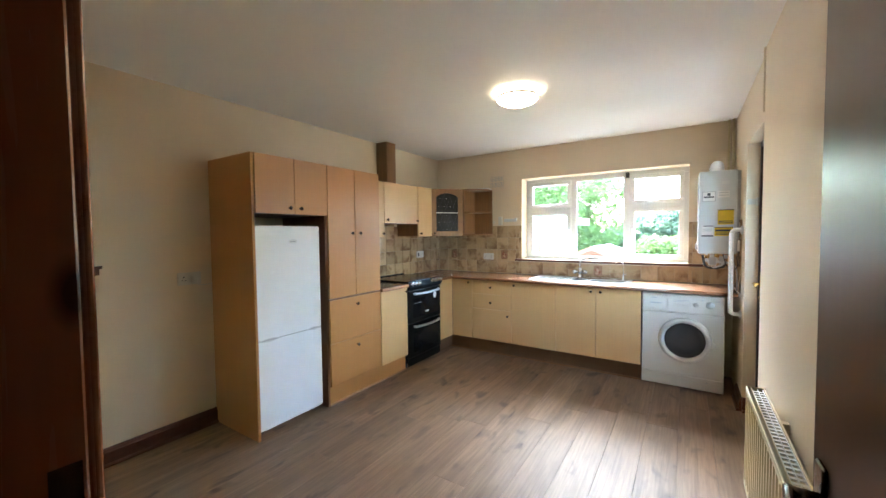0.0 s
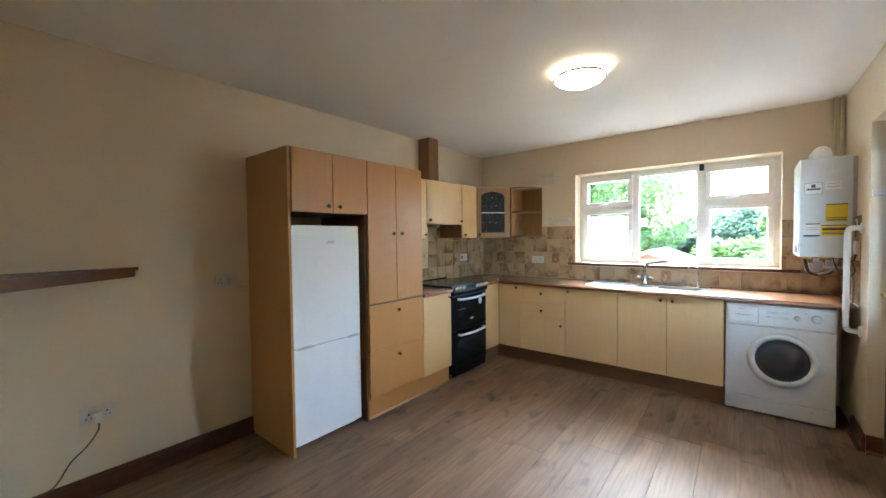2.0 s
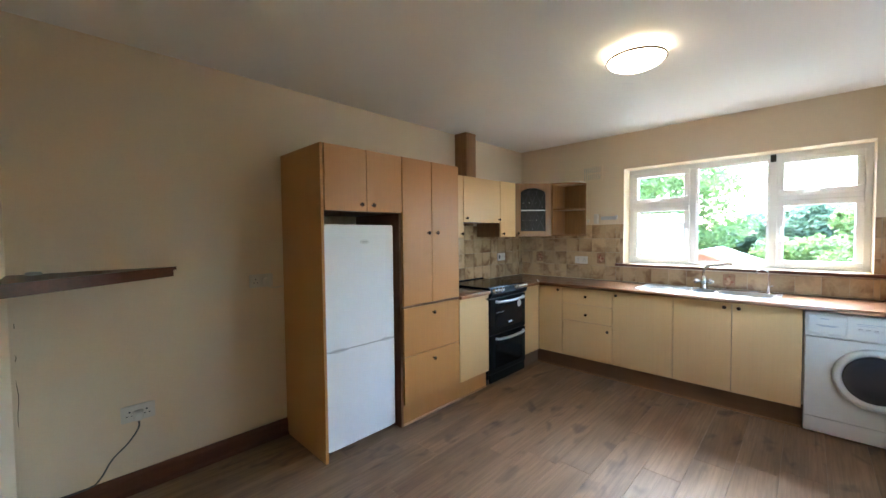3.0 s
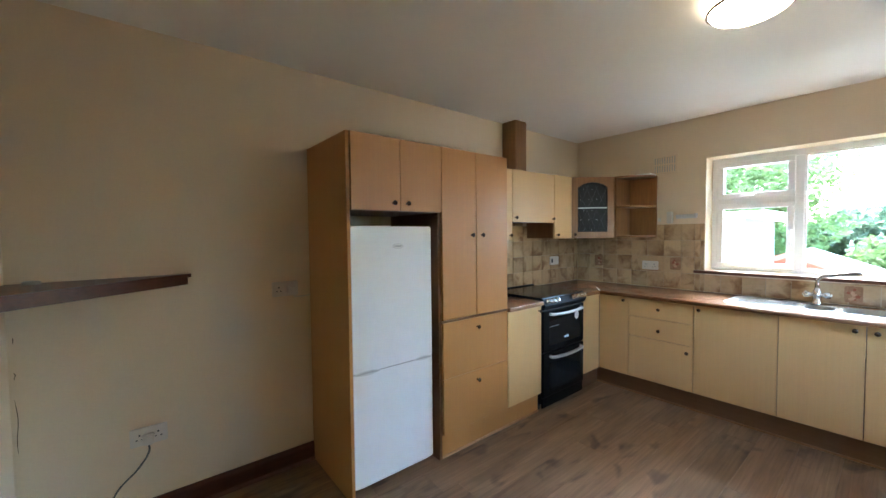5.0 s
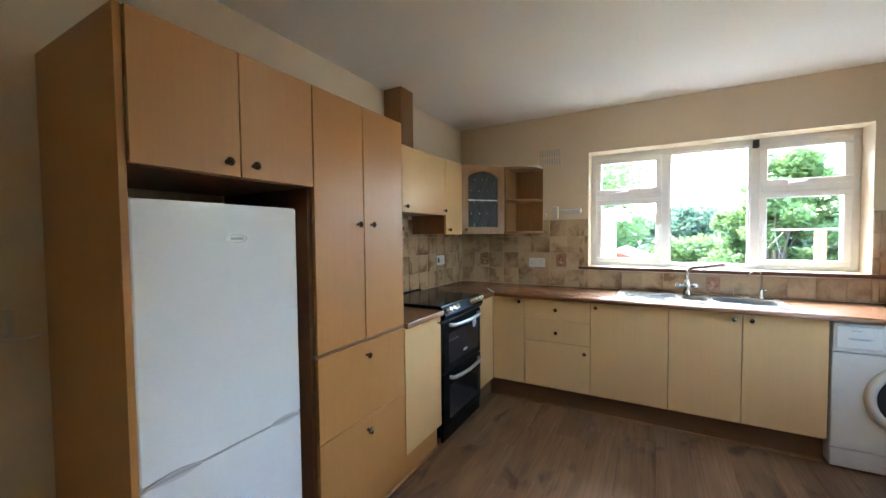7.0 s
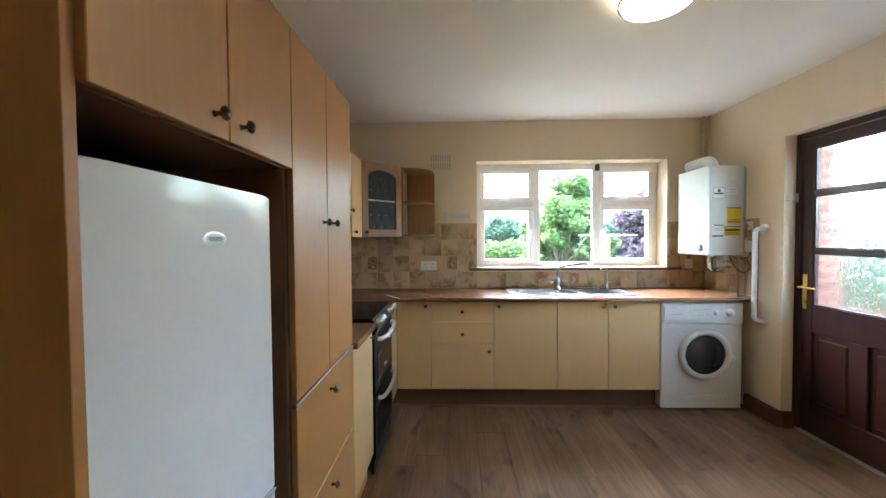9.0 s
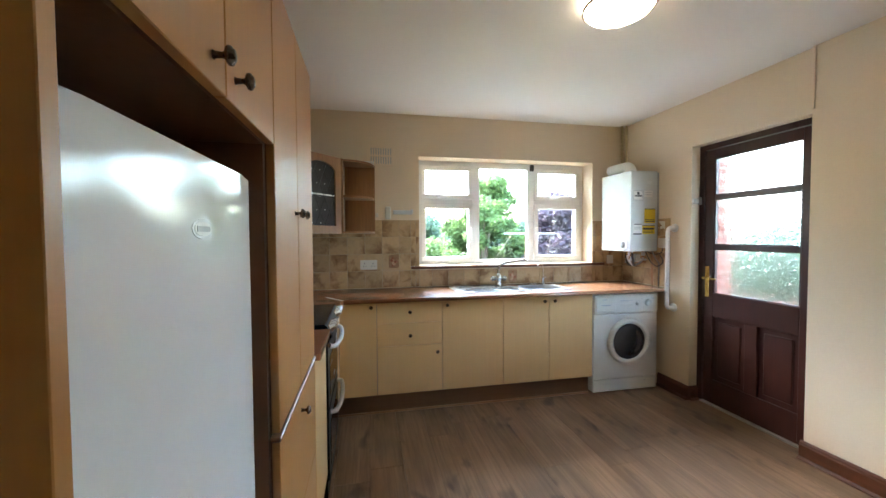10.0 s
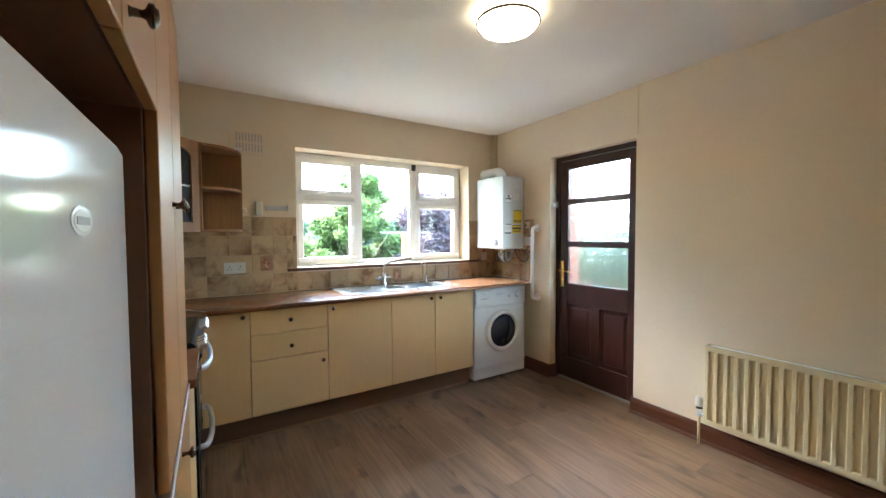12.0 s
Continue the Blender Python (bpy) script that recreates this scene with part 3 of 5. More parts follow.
# ---- tall units ----
FX = 0.545
house = thing("fridge_housing_cabinet", (0.27, 2.3, 0), "beech laminate tall cabinet framing the fridge with top cupboard", "cabinet")
part("side_panel", box(0.004, 0.550, 1.997, 2.015, 0.0, 1.916, 0.001), BEECH, house)
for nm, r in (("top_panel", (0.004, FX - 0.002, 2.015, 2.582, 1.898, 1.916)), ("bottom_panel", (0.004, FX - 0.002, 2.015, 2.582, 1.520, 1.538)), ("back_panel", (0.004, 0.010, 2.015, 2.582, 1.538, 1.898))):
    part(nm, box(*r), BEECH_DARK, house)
for y0, y1, ky in ((2.017, 2.3065, 2.262), (2.3105, 2.597, 2.350)):
    d = part("door", box(FX, FX + 0.018, y0, y1, 1.523, 1.914, 0.0015), BEECH, house)
    knob(d, (FX + 0.018, ky, 1.564), (1, 0, 0))
larder = thing("larder_cabinet", (0.27, 2.89, 0), "tall beech laminate larder cabinet with two doors and drawers", "cabinet")
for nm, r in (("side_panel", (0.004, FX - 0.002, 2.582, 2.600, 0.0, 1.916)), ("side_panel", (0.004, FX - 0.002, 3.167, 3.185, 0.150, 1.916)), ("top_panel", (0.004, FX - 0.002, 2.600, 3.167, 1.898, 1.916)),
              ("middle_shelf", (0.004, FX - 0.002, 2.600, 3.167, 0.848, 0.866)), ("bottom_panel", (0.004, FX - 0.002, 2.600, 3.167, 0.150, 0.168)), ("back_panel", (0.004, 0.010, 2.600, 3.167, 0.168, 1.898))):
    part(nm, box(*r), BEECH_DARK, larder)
for y0, y1, ky in ((2.601, 2.8825, 2.840), (2.8865, 3.183, 2.930)):
    d = part("door", box(FX, FX + 0.018, y0, y1, 0.866, 1.914, 0.0015), BEECH, larder)
    knob(d, (FX + 0.018, ky, 1.385), (1, 0, 0))
part("trim_rail", box(FX - 0.001, FX + 0.024, 2.584, 3.184, 0.852, 0.863, 0.003), BEECH_DARK, larder)
for z0, z1, kz in ((0.503, 0.849, 0.789), (0.160, 0.4995, 0.440)):
    d = part("drawer_front", box(FX, FX + 0.018, 2.601, 3.183, z0, z1, 0.0015), BEECH, larder)
    knob(d, (FX + 0.018, 2.885, kz), (1, 0, 0))
pl = structure("plinth_west", boxes([(0.512, 0.528, 2.601, 3.572, 0.0, 0.149)]), BEECH, "beech laminate kickboard under the tall cabinet")
structure("plinth_bead", boxes([(0.528, 0.543, 2.601, 3.572, 0.0, 0.013)], 0.004), COPPER, "brown floor bead along the kickboard")

# ---- fridge freezer ----
fr = thing("fridge_freezer", (0.24, 2.31, 0), "tall white fridge freezer with recessed grips at the door split", "fridge")
F0, F1, FF = 2.022, 2.547, 0.526
part("body", box(0.04, FF - 0.052, F0 + 0.004, F1 - 0.004, 0.02, 1.432, 0.004), ENAMEL, fr)
part("door_seal", boxes([(FF - 0.052, FF - 0.046, F0 + 0.012, F1 - 0.012, 0.05, 1.425)]), GREYPLASTIC, fr)
def bowed_door(name, z0, z1):
    """A door with a gently bowed front and rounded upright edges."""
    x0, r = FF - 0.046, 0.012
    pts = [(x0, F0), (x0, F1)]
    pts += [(FF - 0.0005 - r + r * math.sin(radians(a)), F1 - r + r * math.cos(radians(a))) for a in range(0, 76, 15)]
    pts += [(FF - 0.0005 * (2 * k / 12 - 1) ** 2, F1 - 0.012 + (F0 - F1 + 0.024) * k / 12) for k in range(1, 12)]
    pts += [(FF - 0.0005 - r + r * math.sin(radians(a)), F0 + r - r * math.cos(radians(a))) for a in range(75, -1, -15)]
    bm = prism(pts, z0, z1)
    bmesh.ops.bevel(bm, geom=[e for e in bm.edges if abs(e.verts[0].co.z - e.verts[1].co.z) < 1e-5], offset=0.006, segments=3, affect="EDGES")
    for f in bm.faces:
        f.smooth = False
    return part(name, bm, ENAMEL, fr)


up = bowed_door("fridge_door", 0.664, 1.439)
lo = bowed_door("freezer_door", 0.045, 0.656)
part("hinge_strip", box(FF - 0.040, FF - 0.006, F0 + 0.004, F1 - 0.004, 0.656, 0.664), GREYPLASTIC, fr)


def grip(y0, y1, z, parent):
    bm = bmesh.new()
    pts = [(y0 + (y1 - y0) * i / 14, 0.014 * math.sin(math.pi * i / 14) ** 0.8) for i in range(15)]
    prism([(y, z + h) for y, h in pts] + [(y, z - h * 0.9) for y, h in reversed(pts[1:-1])], 0, 0.005, bm, Matrix(((0, 0, 1, FF - 0.002), (1, 0, 0, 0), (0, 1, 0, 0), (0, 0, 0, 1))))
    g = part("door_grip", bm, SILVER, parent, "silver recessed finger grip")
    # flat grey lens on the grip paints the shade of its hollow
    bm = prism([(y0 + (y1 - y0) * (0.08 + 0.84 * i / 10), z + 0.008 * math.sin(math.pi * i / 10) ** 0.8) for i in range(11)] + [(y0 + (y1 - y0) * (0.92 - 0.84 * i / 10), z - 0.003) for i in range(11)], 0.005, 0.0056,
               m=Matrix(((0, 0, 1, FF - 0.002), (1, 0, 0, 0), (0, 1, 0, 0), (0, 0, 0, 1))))
    part("grip_shade", bm, GREYPLASTIC, g, "flat grey lens coloured as the shade in the grip")


grip(2.030, 2.190, 0.659, up)
grip(2.410, 2.542, 0.661, up)
oval = [(0.036 * math.cos(a), 0.015 * math.sin(a)) for a in (2 * math.pi * i / 28 for i in range(28))]
fm = Matrix(((0, 0, 1, FF), (1, 0, 0, 2.310), (0, 1, 0, 1.329), (0, 0, 0, 1)))
part("badge", prism(oval, -0.002, 0.0010, m=fm), SILVER, fr, "oval silver badge")
part("badge_plate", prism([(x * 0.82, y * 0.72) for x, y in oval], 0.0, 0.0016, m=fm), PAPER, fr)
part("badge_print", prism([(-0.022, -0.004), (0.022, -0.004), (0.022, 0.004), (-0.022, 0.004)], 0.0, 0.0022, m=fm), INKGREY, fr)
for y in (F0 + 0.05, F1 - 0.05):
    part("foot", lathe([(0.018, 0.0), (0.018, 0.046), (0.0, 0.046)], Matrix.Translation((FF - 0.08, y, 0.0)), 12), RUBBER, fr)

# ---- base units along the west wall ----
def base_body(name, x0, x1, y0, y1, label):
    t = thing(name, ((x0 + x1) / 2, (y0 + y1) / 2, 0), label, "cabinet", "base units")
    return t


b1 = base_body("base_cabinet", 0, 0.55, 3.189, 3.575, "narrow pale maple base cabinet beside the cooker")
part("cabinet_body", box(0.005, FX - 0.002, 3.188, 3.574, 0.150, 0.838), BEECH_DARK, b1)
d = part("door", box(FX, FX + 0.018, 3.190, 3.573, 0.152, 0.836, 0.0015), MAPLE, b1)
knob(d, (FX + 0.018, 3.540, 0.800), (1, 0, 0))
b2 = base_body("base_cabinet", 0, 0.55, 4.170, 4.440, "pale maple blind corner base cabinet")
part("cabinet_body", boxes([(0.005, FX - 0.002, 4.170, 4.975, 0.150, 0.836)]), BEECH_DARK, b2)
part("filler_panel", box(FX, FX + 0.018, 4.172, 4.4385, 0.152, 0.836, 0.0015), MAPLE, b2)

# ---- base units along the window wall ----
BY = 4.440


def front(parent, x0, x1, z0, z1, kx, kz, name="door"):
    d = part(name, box(x0 + 0.002, x1 - 0.002, BY, BY + 0.018, z0, z1, 0.0015), MAPLE, parent)
    knob(d, (kx, BY, kz), (0, -1, 0))
    return d


for x0, x1, label, fronts in (
        (0.565, 0.830, "narrow pale maple base cabinet in the corner", [(0.565, 0.830, 0.157, 0.838, 0.789, 0.806, "door")]),
        (0.830, 1.315, "pale maple base cabinet with two drawers over a door", [(0.830, 1.315, 0.682, 0.838, 1.070, 0.762, "drawer_front"),
                                                                                (0.830, 1.315, 0.514, 0.679, 1.072, 0.588, "drawer_front"),
                                                                                (0.830, 1.315, 0.157, 0.510, 1.276, 0.455, "door")]),
        (1.315, 1.800, "pale maple single door base cabinet", [(1.315, 1.800, 0.157, 0.838, 1.352, 0.803, "door")]),
        (1.800, 2.574, "pale maple double door cabinet under the sink", [(1.800, 2.186, 0.157, 0.838, 2.142, 0.800, "door"), (2.186, 2.574, 0.157, 0.838, 2.229, 0.799, "door")])):
    t = base_body("base_cabinet", x0, x1, 4.44, 4.98, label)
    z1 = 0.70 if x0 == 1.8 else 0.838
    part("cabinet_body", boxes([(x0 + 0.001, x0 + 0.017, BY + 0.020, 4.98, 0.150, 0.838), (x1 - 0.017, x1 - 0.001, BY + 0.020, 4.98, 0.150, 0.838),
                                (x0 + 0.017, x1 - 0.017, BY + 0.020, 4.98, 0.150, 0.166), (x0 + 0.017, x1 - 0.017, 4.965, 4.98, 0.166, z1),
                                (x0 + 0.017, x1 - 0.017, BY + 0.020, BY + 0.04, z1 - 0.03, z1)]), BEECH_DARK, t)
    for f in fronts:
        front(t, *f)
structure("plinth_north", box(0.516, 2.574, 4.500, 4.516, 0.0, 0.149), PLINTH, "brown laminate kickboard under the base units")
structure("plinth_bead_north", box(0.516, 2.574, 4.482, 4.500, 0.0, 0.014, 0.005), OAK, "brown floor bead along the kickboard")
structure("plinth_corner", box(0.500, 0.516, 4.172, 4.516, 0.0, 0.149), PLINTH, "brown laminate kickboard in the corner")

# ---- worktops ----
HX0, HX1, HY0, HY1 = 1.872, 2.425, 4.575, 4.875
wt = tagged(part("worktop", boxes([(0.002, HX0, 4.405, 4.995, 0.840, 0.870), (HX1, 3.262, 4.405, 4.995, 0.840, 0.870),
                                   (HX0, HX1, 4.405, HY0, 0.840, 0.870), (HX0, HX1, HY1, 4.995, 0.840, 0.870), (0.002, 0.585, 4.172, 4.405, 0.840, 0.870)], 0.0), WORKTOP),
            "long brown laminate worktop turning the corner", "worktop")
tagged(part("worktop", box(0.012, 0.585, 3.188, 3.578, 0.840, 0.870, 0.004, seg=2), WORKTOP), "short brown laminate worktop beside the cooker", "worktop")
tagged(part("worktop_nosing", tube([(0.60, 4.405, 0.855), (3.262, 4.405, 0.855)], 0.0148, 12, 2), WORKTOP), "rounded front edge of the brown worktop", "worktop edge")
tagged(part("joint_strip", prism([(0.585, 4.398), (0.600, 4.392), (0.470, 4.575), (0.462, 4.570)], 0.8701, 0.8715), SILVER), "thin metal strip over the worktop joint", "strip")

# ---- cooker ----
ck = thing("cooker", (0.29, 3.875, 0), "black slot-in double oven cooker with ceramic hob", "cooker")
C0, C1 = 3.584, 4.166
part("body", box(0.03, 0.545, C0, C1, 0.05, 0.872, 0.003), BLACK, ck)
part("hob", box(0.025, 0.560, C0 - 0.002, C1 + 0.002, 0.872, 0.890, 0.005, seg=2), BLACKGLASS, ck, "black ceramic glass hob")
part("hob_upstand", box(0.025, 0.040, C0, C1, 0.890, 0.900, 0.002), BLACK, ck)
panel = part("control_panel", prism([(0.545, 0.795), (0.576, 0.800), (0.594, 0.832), (0.566, 0.884), (0.545, 0.888)], C0, C1,
                                    m=Matrix(((1, 0, 0, 0), (0, 0, 1, 0), (0, 1, 0, 0), (0, 0, 0, 1)))), BLACK, ck)
dial = lathe([(0.021, 0.0), (0.021, 0.006), (0.017, 0.010), (0.0165, 0.028), (0.013, 0.032), (0.0, 0.033)], Matrix.Identity(4), 18)
box(-0.003, 0.003, -0.014, 0.014, 0.026, 0.034, 0.001, dial)
DIAL = mesh_of("control_knob", dial, CHROME, False)
for y in (3.635, 3.690, 3.745, 3.985, 4.040, 4.095, 4.140):
    put("control_knob", DIAL, axis((0.579, y, 0.860), (0.88, 0, 0.475)), panel, "chrome control knob")


def oven_door(z0, z1, name):
    d = part(name, box(0.545, 0.572, C0 + 0.004, C1 - 0.004, z0, z1, 0.006, seg=2), BLACK, ck)
    part("oven_glass", box(0.568, 0.5745, C0 + 0.075, C1 - 0.060, z0 + 0.045, z1 - 0.085, 0.001), BLACKGLASS, d)
    hz = z1 - 0.030
    bm = tube([(0.574, C0 + 0.085, hz), (0.600, C0 + 0.100, hz - 0.002), (0.615, C0 + 0.20, hz - 0.004), (0.618, 3.875, hz - 0.005), (0.615, C1 - 0.20, hz - 0.004), (0.600, C1 - 0.075, hz - 0.002), (0.574, C1 - 0.060, hz)], 0.012, 10, 5)
    part("oven_handle", bm, SILVER, d, "curved silver handle")
    return d


od = oven_door(0.462, 0.790, "grill_door")
oven_door(0.105, 0.452, "oven_door")
part("plinth_panel", box(0.545, 0.562, C0 + 0.004, C1 - 0.004, 0.02, 0.098, 0.003), BLACK, ck)
part("sticker", prism([(0.030 * math.cos(a), 0.034 * math.sin(a)) for a in (2 * math.pi * i / 24 for i in range(24))], 0, 0.0015, m=Matrix(((0, 0, 1, 0.5755), (1, 0, 0, 4.045), (0, 1, 0, 0.700), (0, 0, 0, 1)))), PAPER, od, "round pale sticker")
part("badge", box(0.5745, 0.5765, 3.865, 3.925, 0.538, 0.556, 0.001), SILVER, od, "small silver badge")
part("rating_line", box(0.5745, 0.5752, 3.665, 3.79, 0.655, 0.658), INKGREY, od)
for y in (C0 + 0.03, C1 - 0.03):
    part("foot", lathe([(0.016, 0.0), (0.016, 0.05), (0.0, 0.05)], Matrix.Translation((0.50, y, 0.0)), 10), RUBBER, ck)

# ---- wall units ----
UX = 0.302


def wall_unit(y0, y1, z0, z1, knobs, label):
    t = thing("wall_cabinet", (0.16, (y0 + y1) / 2, z0), label, "cabinet", "wall units")
    part("cabinet_body", box(0.004, UX - 0.001, y0 + 0.001, y1 - 0.001, z0, z1), OAK, t)
    d = part("door", box(UX, UX + 0.018, y0 + 0.0015, y1 - 0.0015, z0 - 0.004, z1 + 0.002, 0.0015), MAPLE, t)
    for y, z in knobs:
        knob(d, (UX + 0.018, y, z), (1, 0, 0))
    return t


wall_unit(3.188, 3.524, 1.347, 1.905, [(3.492, 1.378)], "narrow pale maple wall cabinet beside the tall unit")
wall_unit(3.526, 4.098, 1.490, 1.908, [(3.560, 1.522), (4.066, 1.520)], "pale maple bridging wall cabinet over the cooker")
wall_unit(4.100, 4.386, 1.345, 1.915, [(4.136, 1.376)], "narrow pale maple wall cabinet beside the corner")
duct = tagged(part("duct_boxing", box(0.003, 0.155, 3.761, 3.911, 1.911, H - 0.002, 0.002), OAK), "brown wood boxing round the hood duct", "duct boxing")
gc = thing("corner_cabinet", (0.25, 4.72, 1.345), "oak corner wall cabinet with leaded glass door", "cabinet", "wall units")
part("cabinet_body", prism([(0.004, 4.388), (0.302, 4.388), (0.550, 4.690), (0.568, 4.700), (0.568, 4.985), (0.004, 4.985)], 1.347, 1.918), OAK, gc)
ga, gb = Vector((0.308, 4.382)), Vector((0.562, 4.688))
gd = (gb - ga).normalized()
GM = Matrix(((gd.x, 0, gd.y, ga.x), (gd.y, 0, -gd.x, ga.y), (0, 1, 0, 0), (0, 0, 0, 1)))
gw = (gb - ga).length
bm = bmesh.new()
fw = 0.058
for o in ([(0.002, 1.343), (fw, 1.343), (fw, 1.917), (0.002, 1.917)], [(gw - fw, 1.343), (gw - 0.002, 1.343), (gw - 0.002, 1.917), (gw - fw, 1.917)],
          [(fw, 1.343), (gw - fw, 1.343), (gw - fw, 1.343 + fw), (fw, 1.343 + fw)],
          [(fw, 1.917), (fw, 1.815)] + [(fw + (gw - 2 * fw) * i / 12, 1.815 + 0.052 * math.sin(math.pi * i / 12) ** 0.7) for i in range(1, 12)] + [(gw - fw, 1.815), (gw - fw, 1.917)]):
    prism(o, 0.0, 0.020, bm, GM)
gdoor = part("door", bm, OAK, gc)
part("leaded_pane", prism([(fw - 0.002, 1.399), (gw - fw + 0.002, 1.399), (gw - fw + 0.002, 1.868), (fw - 0.002, 1.868)], 0.004, 0.009, m=GM), CABGLASS, gdoor, "smoked leaded glass pane")
bm = bmesh.new()
for i in range(-2, 5):
    for s in (1, -1):
        u0, v0 = fw + 0.09 * i, 1.401
        pts = []
        for k in range(2):
            v = v0 + k * 0.44
            pts.append((u0 + s * 0.195 * k + (0.0 if s > 0 else 0.09), v))
        (a0, b0), (a1, b1) = pts
        for lo_u, hi_u in ((fw, gw - fw),):
            t0, t1 = 0.0, 1.0
            da = a1 - a0
            if da:
                ts = sorted(((lo_u - a0) / da, (hi_u - a0) / da))
                t0, t1 = max(t0, ts[0]), min(t1, ts[1])
            if t1 - t0 > 0.05:
                q = [GM @ Vector((a0 + da * t, b0 + (b1 - b0) * t, 0.0100)) for t in (t0, t1)]
                tube(q, 0.0016, 6, 2, bm)
part("lead_lattice", bm, RUBBER, gdoor)
BEAD = mesh_of("lead_bead", lathe([(0.0035, 0), (0.0, 0.004)], Matrix.Identity(4), 6), PAPER)
for r in range(5):
    for c in range(3 if r % 2 else 2):
        u = fw + 0.06 + 0.075 * c - (0.03 if r % 2 else 0.0)
        put("lead_bead", BEAD, GM @ Matrix.Translation((u, 1.42 + 0.095 * r, 0.0115)), gdoor)
part("inner_shelf", prism([(fw, 1.622), (gw - fw, 1.622), (gw - fw, 1.632), (fw, 1.632)], 0.0085, 0.0105, m=GM), PAPER, gdoor, "pale shelf edge behind the glass")
knob(gdoor, GM @ Vector((0.028, 1.378, 0.020)), (gd.y, -gd.x, 0))
sh = thing("open_shelf_unit", (0.70, 4.85, 1.345), "brown open-ended wall shelf unit, empty", "shelf", "wall units")
part("side_panel", box(0.572, 0.590, 4.694, 4.985, 1.345, 1.921, 0.001), OAK, sh)
part("back_panel", box(0.590, 0.838, 4.968, 4.985, 1.345, 1.921, 0.001), OAK, sh)
arc = [(0.590, 4.967), (0.590, 4.700)] + [(0.590 + 0.244 * math.sin(radians(a)), 4.967 - 0.262 * math.cos(radians(a))) for a in range(12, 91, 13)] + [(0.836, 4.967)]
for z in (1.346, 1.626, 1.904):
    part("shelf_board", prism(arc, z, z + 0.016), OAK, sh)

tagged(part("card_strip", box(0.690, 0.832, 4.830, 4.975, 1.9215, 1.934, 0.002), PAPER), "pale strip of card lying on the open shelf unit", "card")

# ---- sink and taps ----
def sink():
    t = thing("sink", (1.95, 4.72, 0.870), "stainless steel inset sink with drainer and one and a half bowls", "sink")
    z = 0.8735
    outer = rounded(1.470, 2.455, 4.520, 4.935, 0.05)
    bowls = [rounded(1.890, 2.035, 4.610, 4.840, 0.05), rounded(2.070, 2.405, 4.595, 4.855, 0.07)]
    bm = bmesh.new()
    edges = []
    for loop in [outer] + bowls:
        vs = [bm.verts.new((x, y, z)) for x, y in loop]
        edges += [bm.edges.new((vs[i], vs[(i + 1) % len(vs)])) for i in range(len(vs))]
    bmesh.ops.triangle_fill(bm, edges=edges, use_beauty=True)
    rim = [e for e in bm.edges if len(e.link_faces) == 1 and all(abs(v.co.x - 1.96) > 0.47 or v.co.y < 4.55 or v.co.y > 4.9 for v in e.verts)]
    r = bmesh.ops.extrude_edge_only(bm, edges=rim)
    for v in r["geom"]:
        if isinstance(v, bmesh.types.BMVert):
            v.co.z -= 0.0033
    part("sink_top", bm, STEEL, t)
    for (x0, x1, y0, y1, r0), deep in (((1.890, 2.035, 4.610, 4.840, 0.05), 0.10), ((2.070, 2.405, 4.595, 4.855, 0.07), 0.16)):
        bm = bmesh.new()
        rings = []
        for inset, dz in ((-0.006, 0.0005), (0.0, -0.001), (0.006, -0.008), (0.012, -deep + 0.03), (0.022, -deep + 0.008), (0.042, -deep)):
            rings.append([bm.verts.new((x, y, z + dz)) for x, y in rounded(x0 + inset, x1 - inset, y0 + inset, y1 - inset, max(r0 - inset * 0.5, 0.015))])
        for p, q in zip(rings, rings[1:]):
            for i in range(len(p)):
                bm.faces.new((p[i], p[(i + 1) % len(p)], q[(i + 1) % len(q)], q[i])).smooth = True
        bm.faces.new(rings[-1])
        b = part("bowl", bm, BOWLSTEEL, t)
        part("waste", lathe([(0.0, 0.003), (0.018, 0.003), (0.024, 0.006), (0.028, 0.001)], Matrix.Translation(((x0 + x1) / 2, (y0 + y1) / 2, z - deep)), 18), CHROME, b)
    for i in range(9):
        y = 4.575 + i * 0.037
        part("drainer_rib", box(1.52, 1.85, y, y + 0.014, z - 0.001, z + 0.003, 0.0015), STEEL, t)


sink()
tap = thing("mixer_tap", (1.930, 4.905, 0.873), "chrome kitchen mixer tap with swivel spout", "tap")
part("tap_body", lathe([(0.030, 0.0), (0.030, 0.012), (0.024, 0.018), (0.023, 0.050), (0.027, 0.058), (0.027, 0.085), (0.020, 0.098), (0.014, 0.112), (0.0, 0.112)],
                       Matrix.Translation((1.930, 4.905, 0.8735)), 20), CHROME, tap)
part("spout", tube([(1.930, 4.905, 0.975), (1.932, 4.903, 1.035), (1.960, 4.885, 1.070), (2.005, 4.860, 1.082), (2.070, 4.820, 1.098), (2.130, 4.785, 1.110), (2.137, 4.781, 1.095)], 0.0125, 12, 5), CHROME, tap)
for s in (-1, 1):
    h = part("tap_lever", lathe([(0.012, 0.0), (0.014, 0.018), (0.022, 0.022), (0.024, 0.046), (0.018, 0.052), (0.0, 0.053)], axis((1.930 + s * 0.018, 4.905, 0.935), (s, -0.15, 0.05)), 14), CHROME, tap)
    part("lever_cap", lathe([(0.010, 0.0), (0.0095, 0.003), (0.0, 0.003)], axis((1.930 + s * 0.071, 4.897, 0.9376), (s, -0.15, 0.05)), 12), PAPER, h)
tap2 = thing("filter_tap", (2.365, 4.905, 0.873), "slim chrome swan-neck filter tap", "tap")
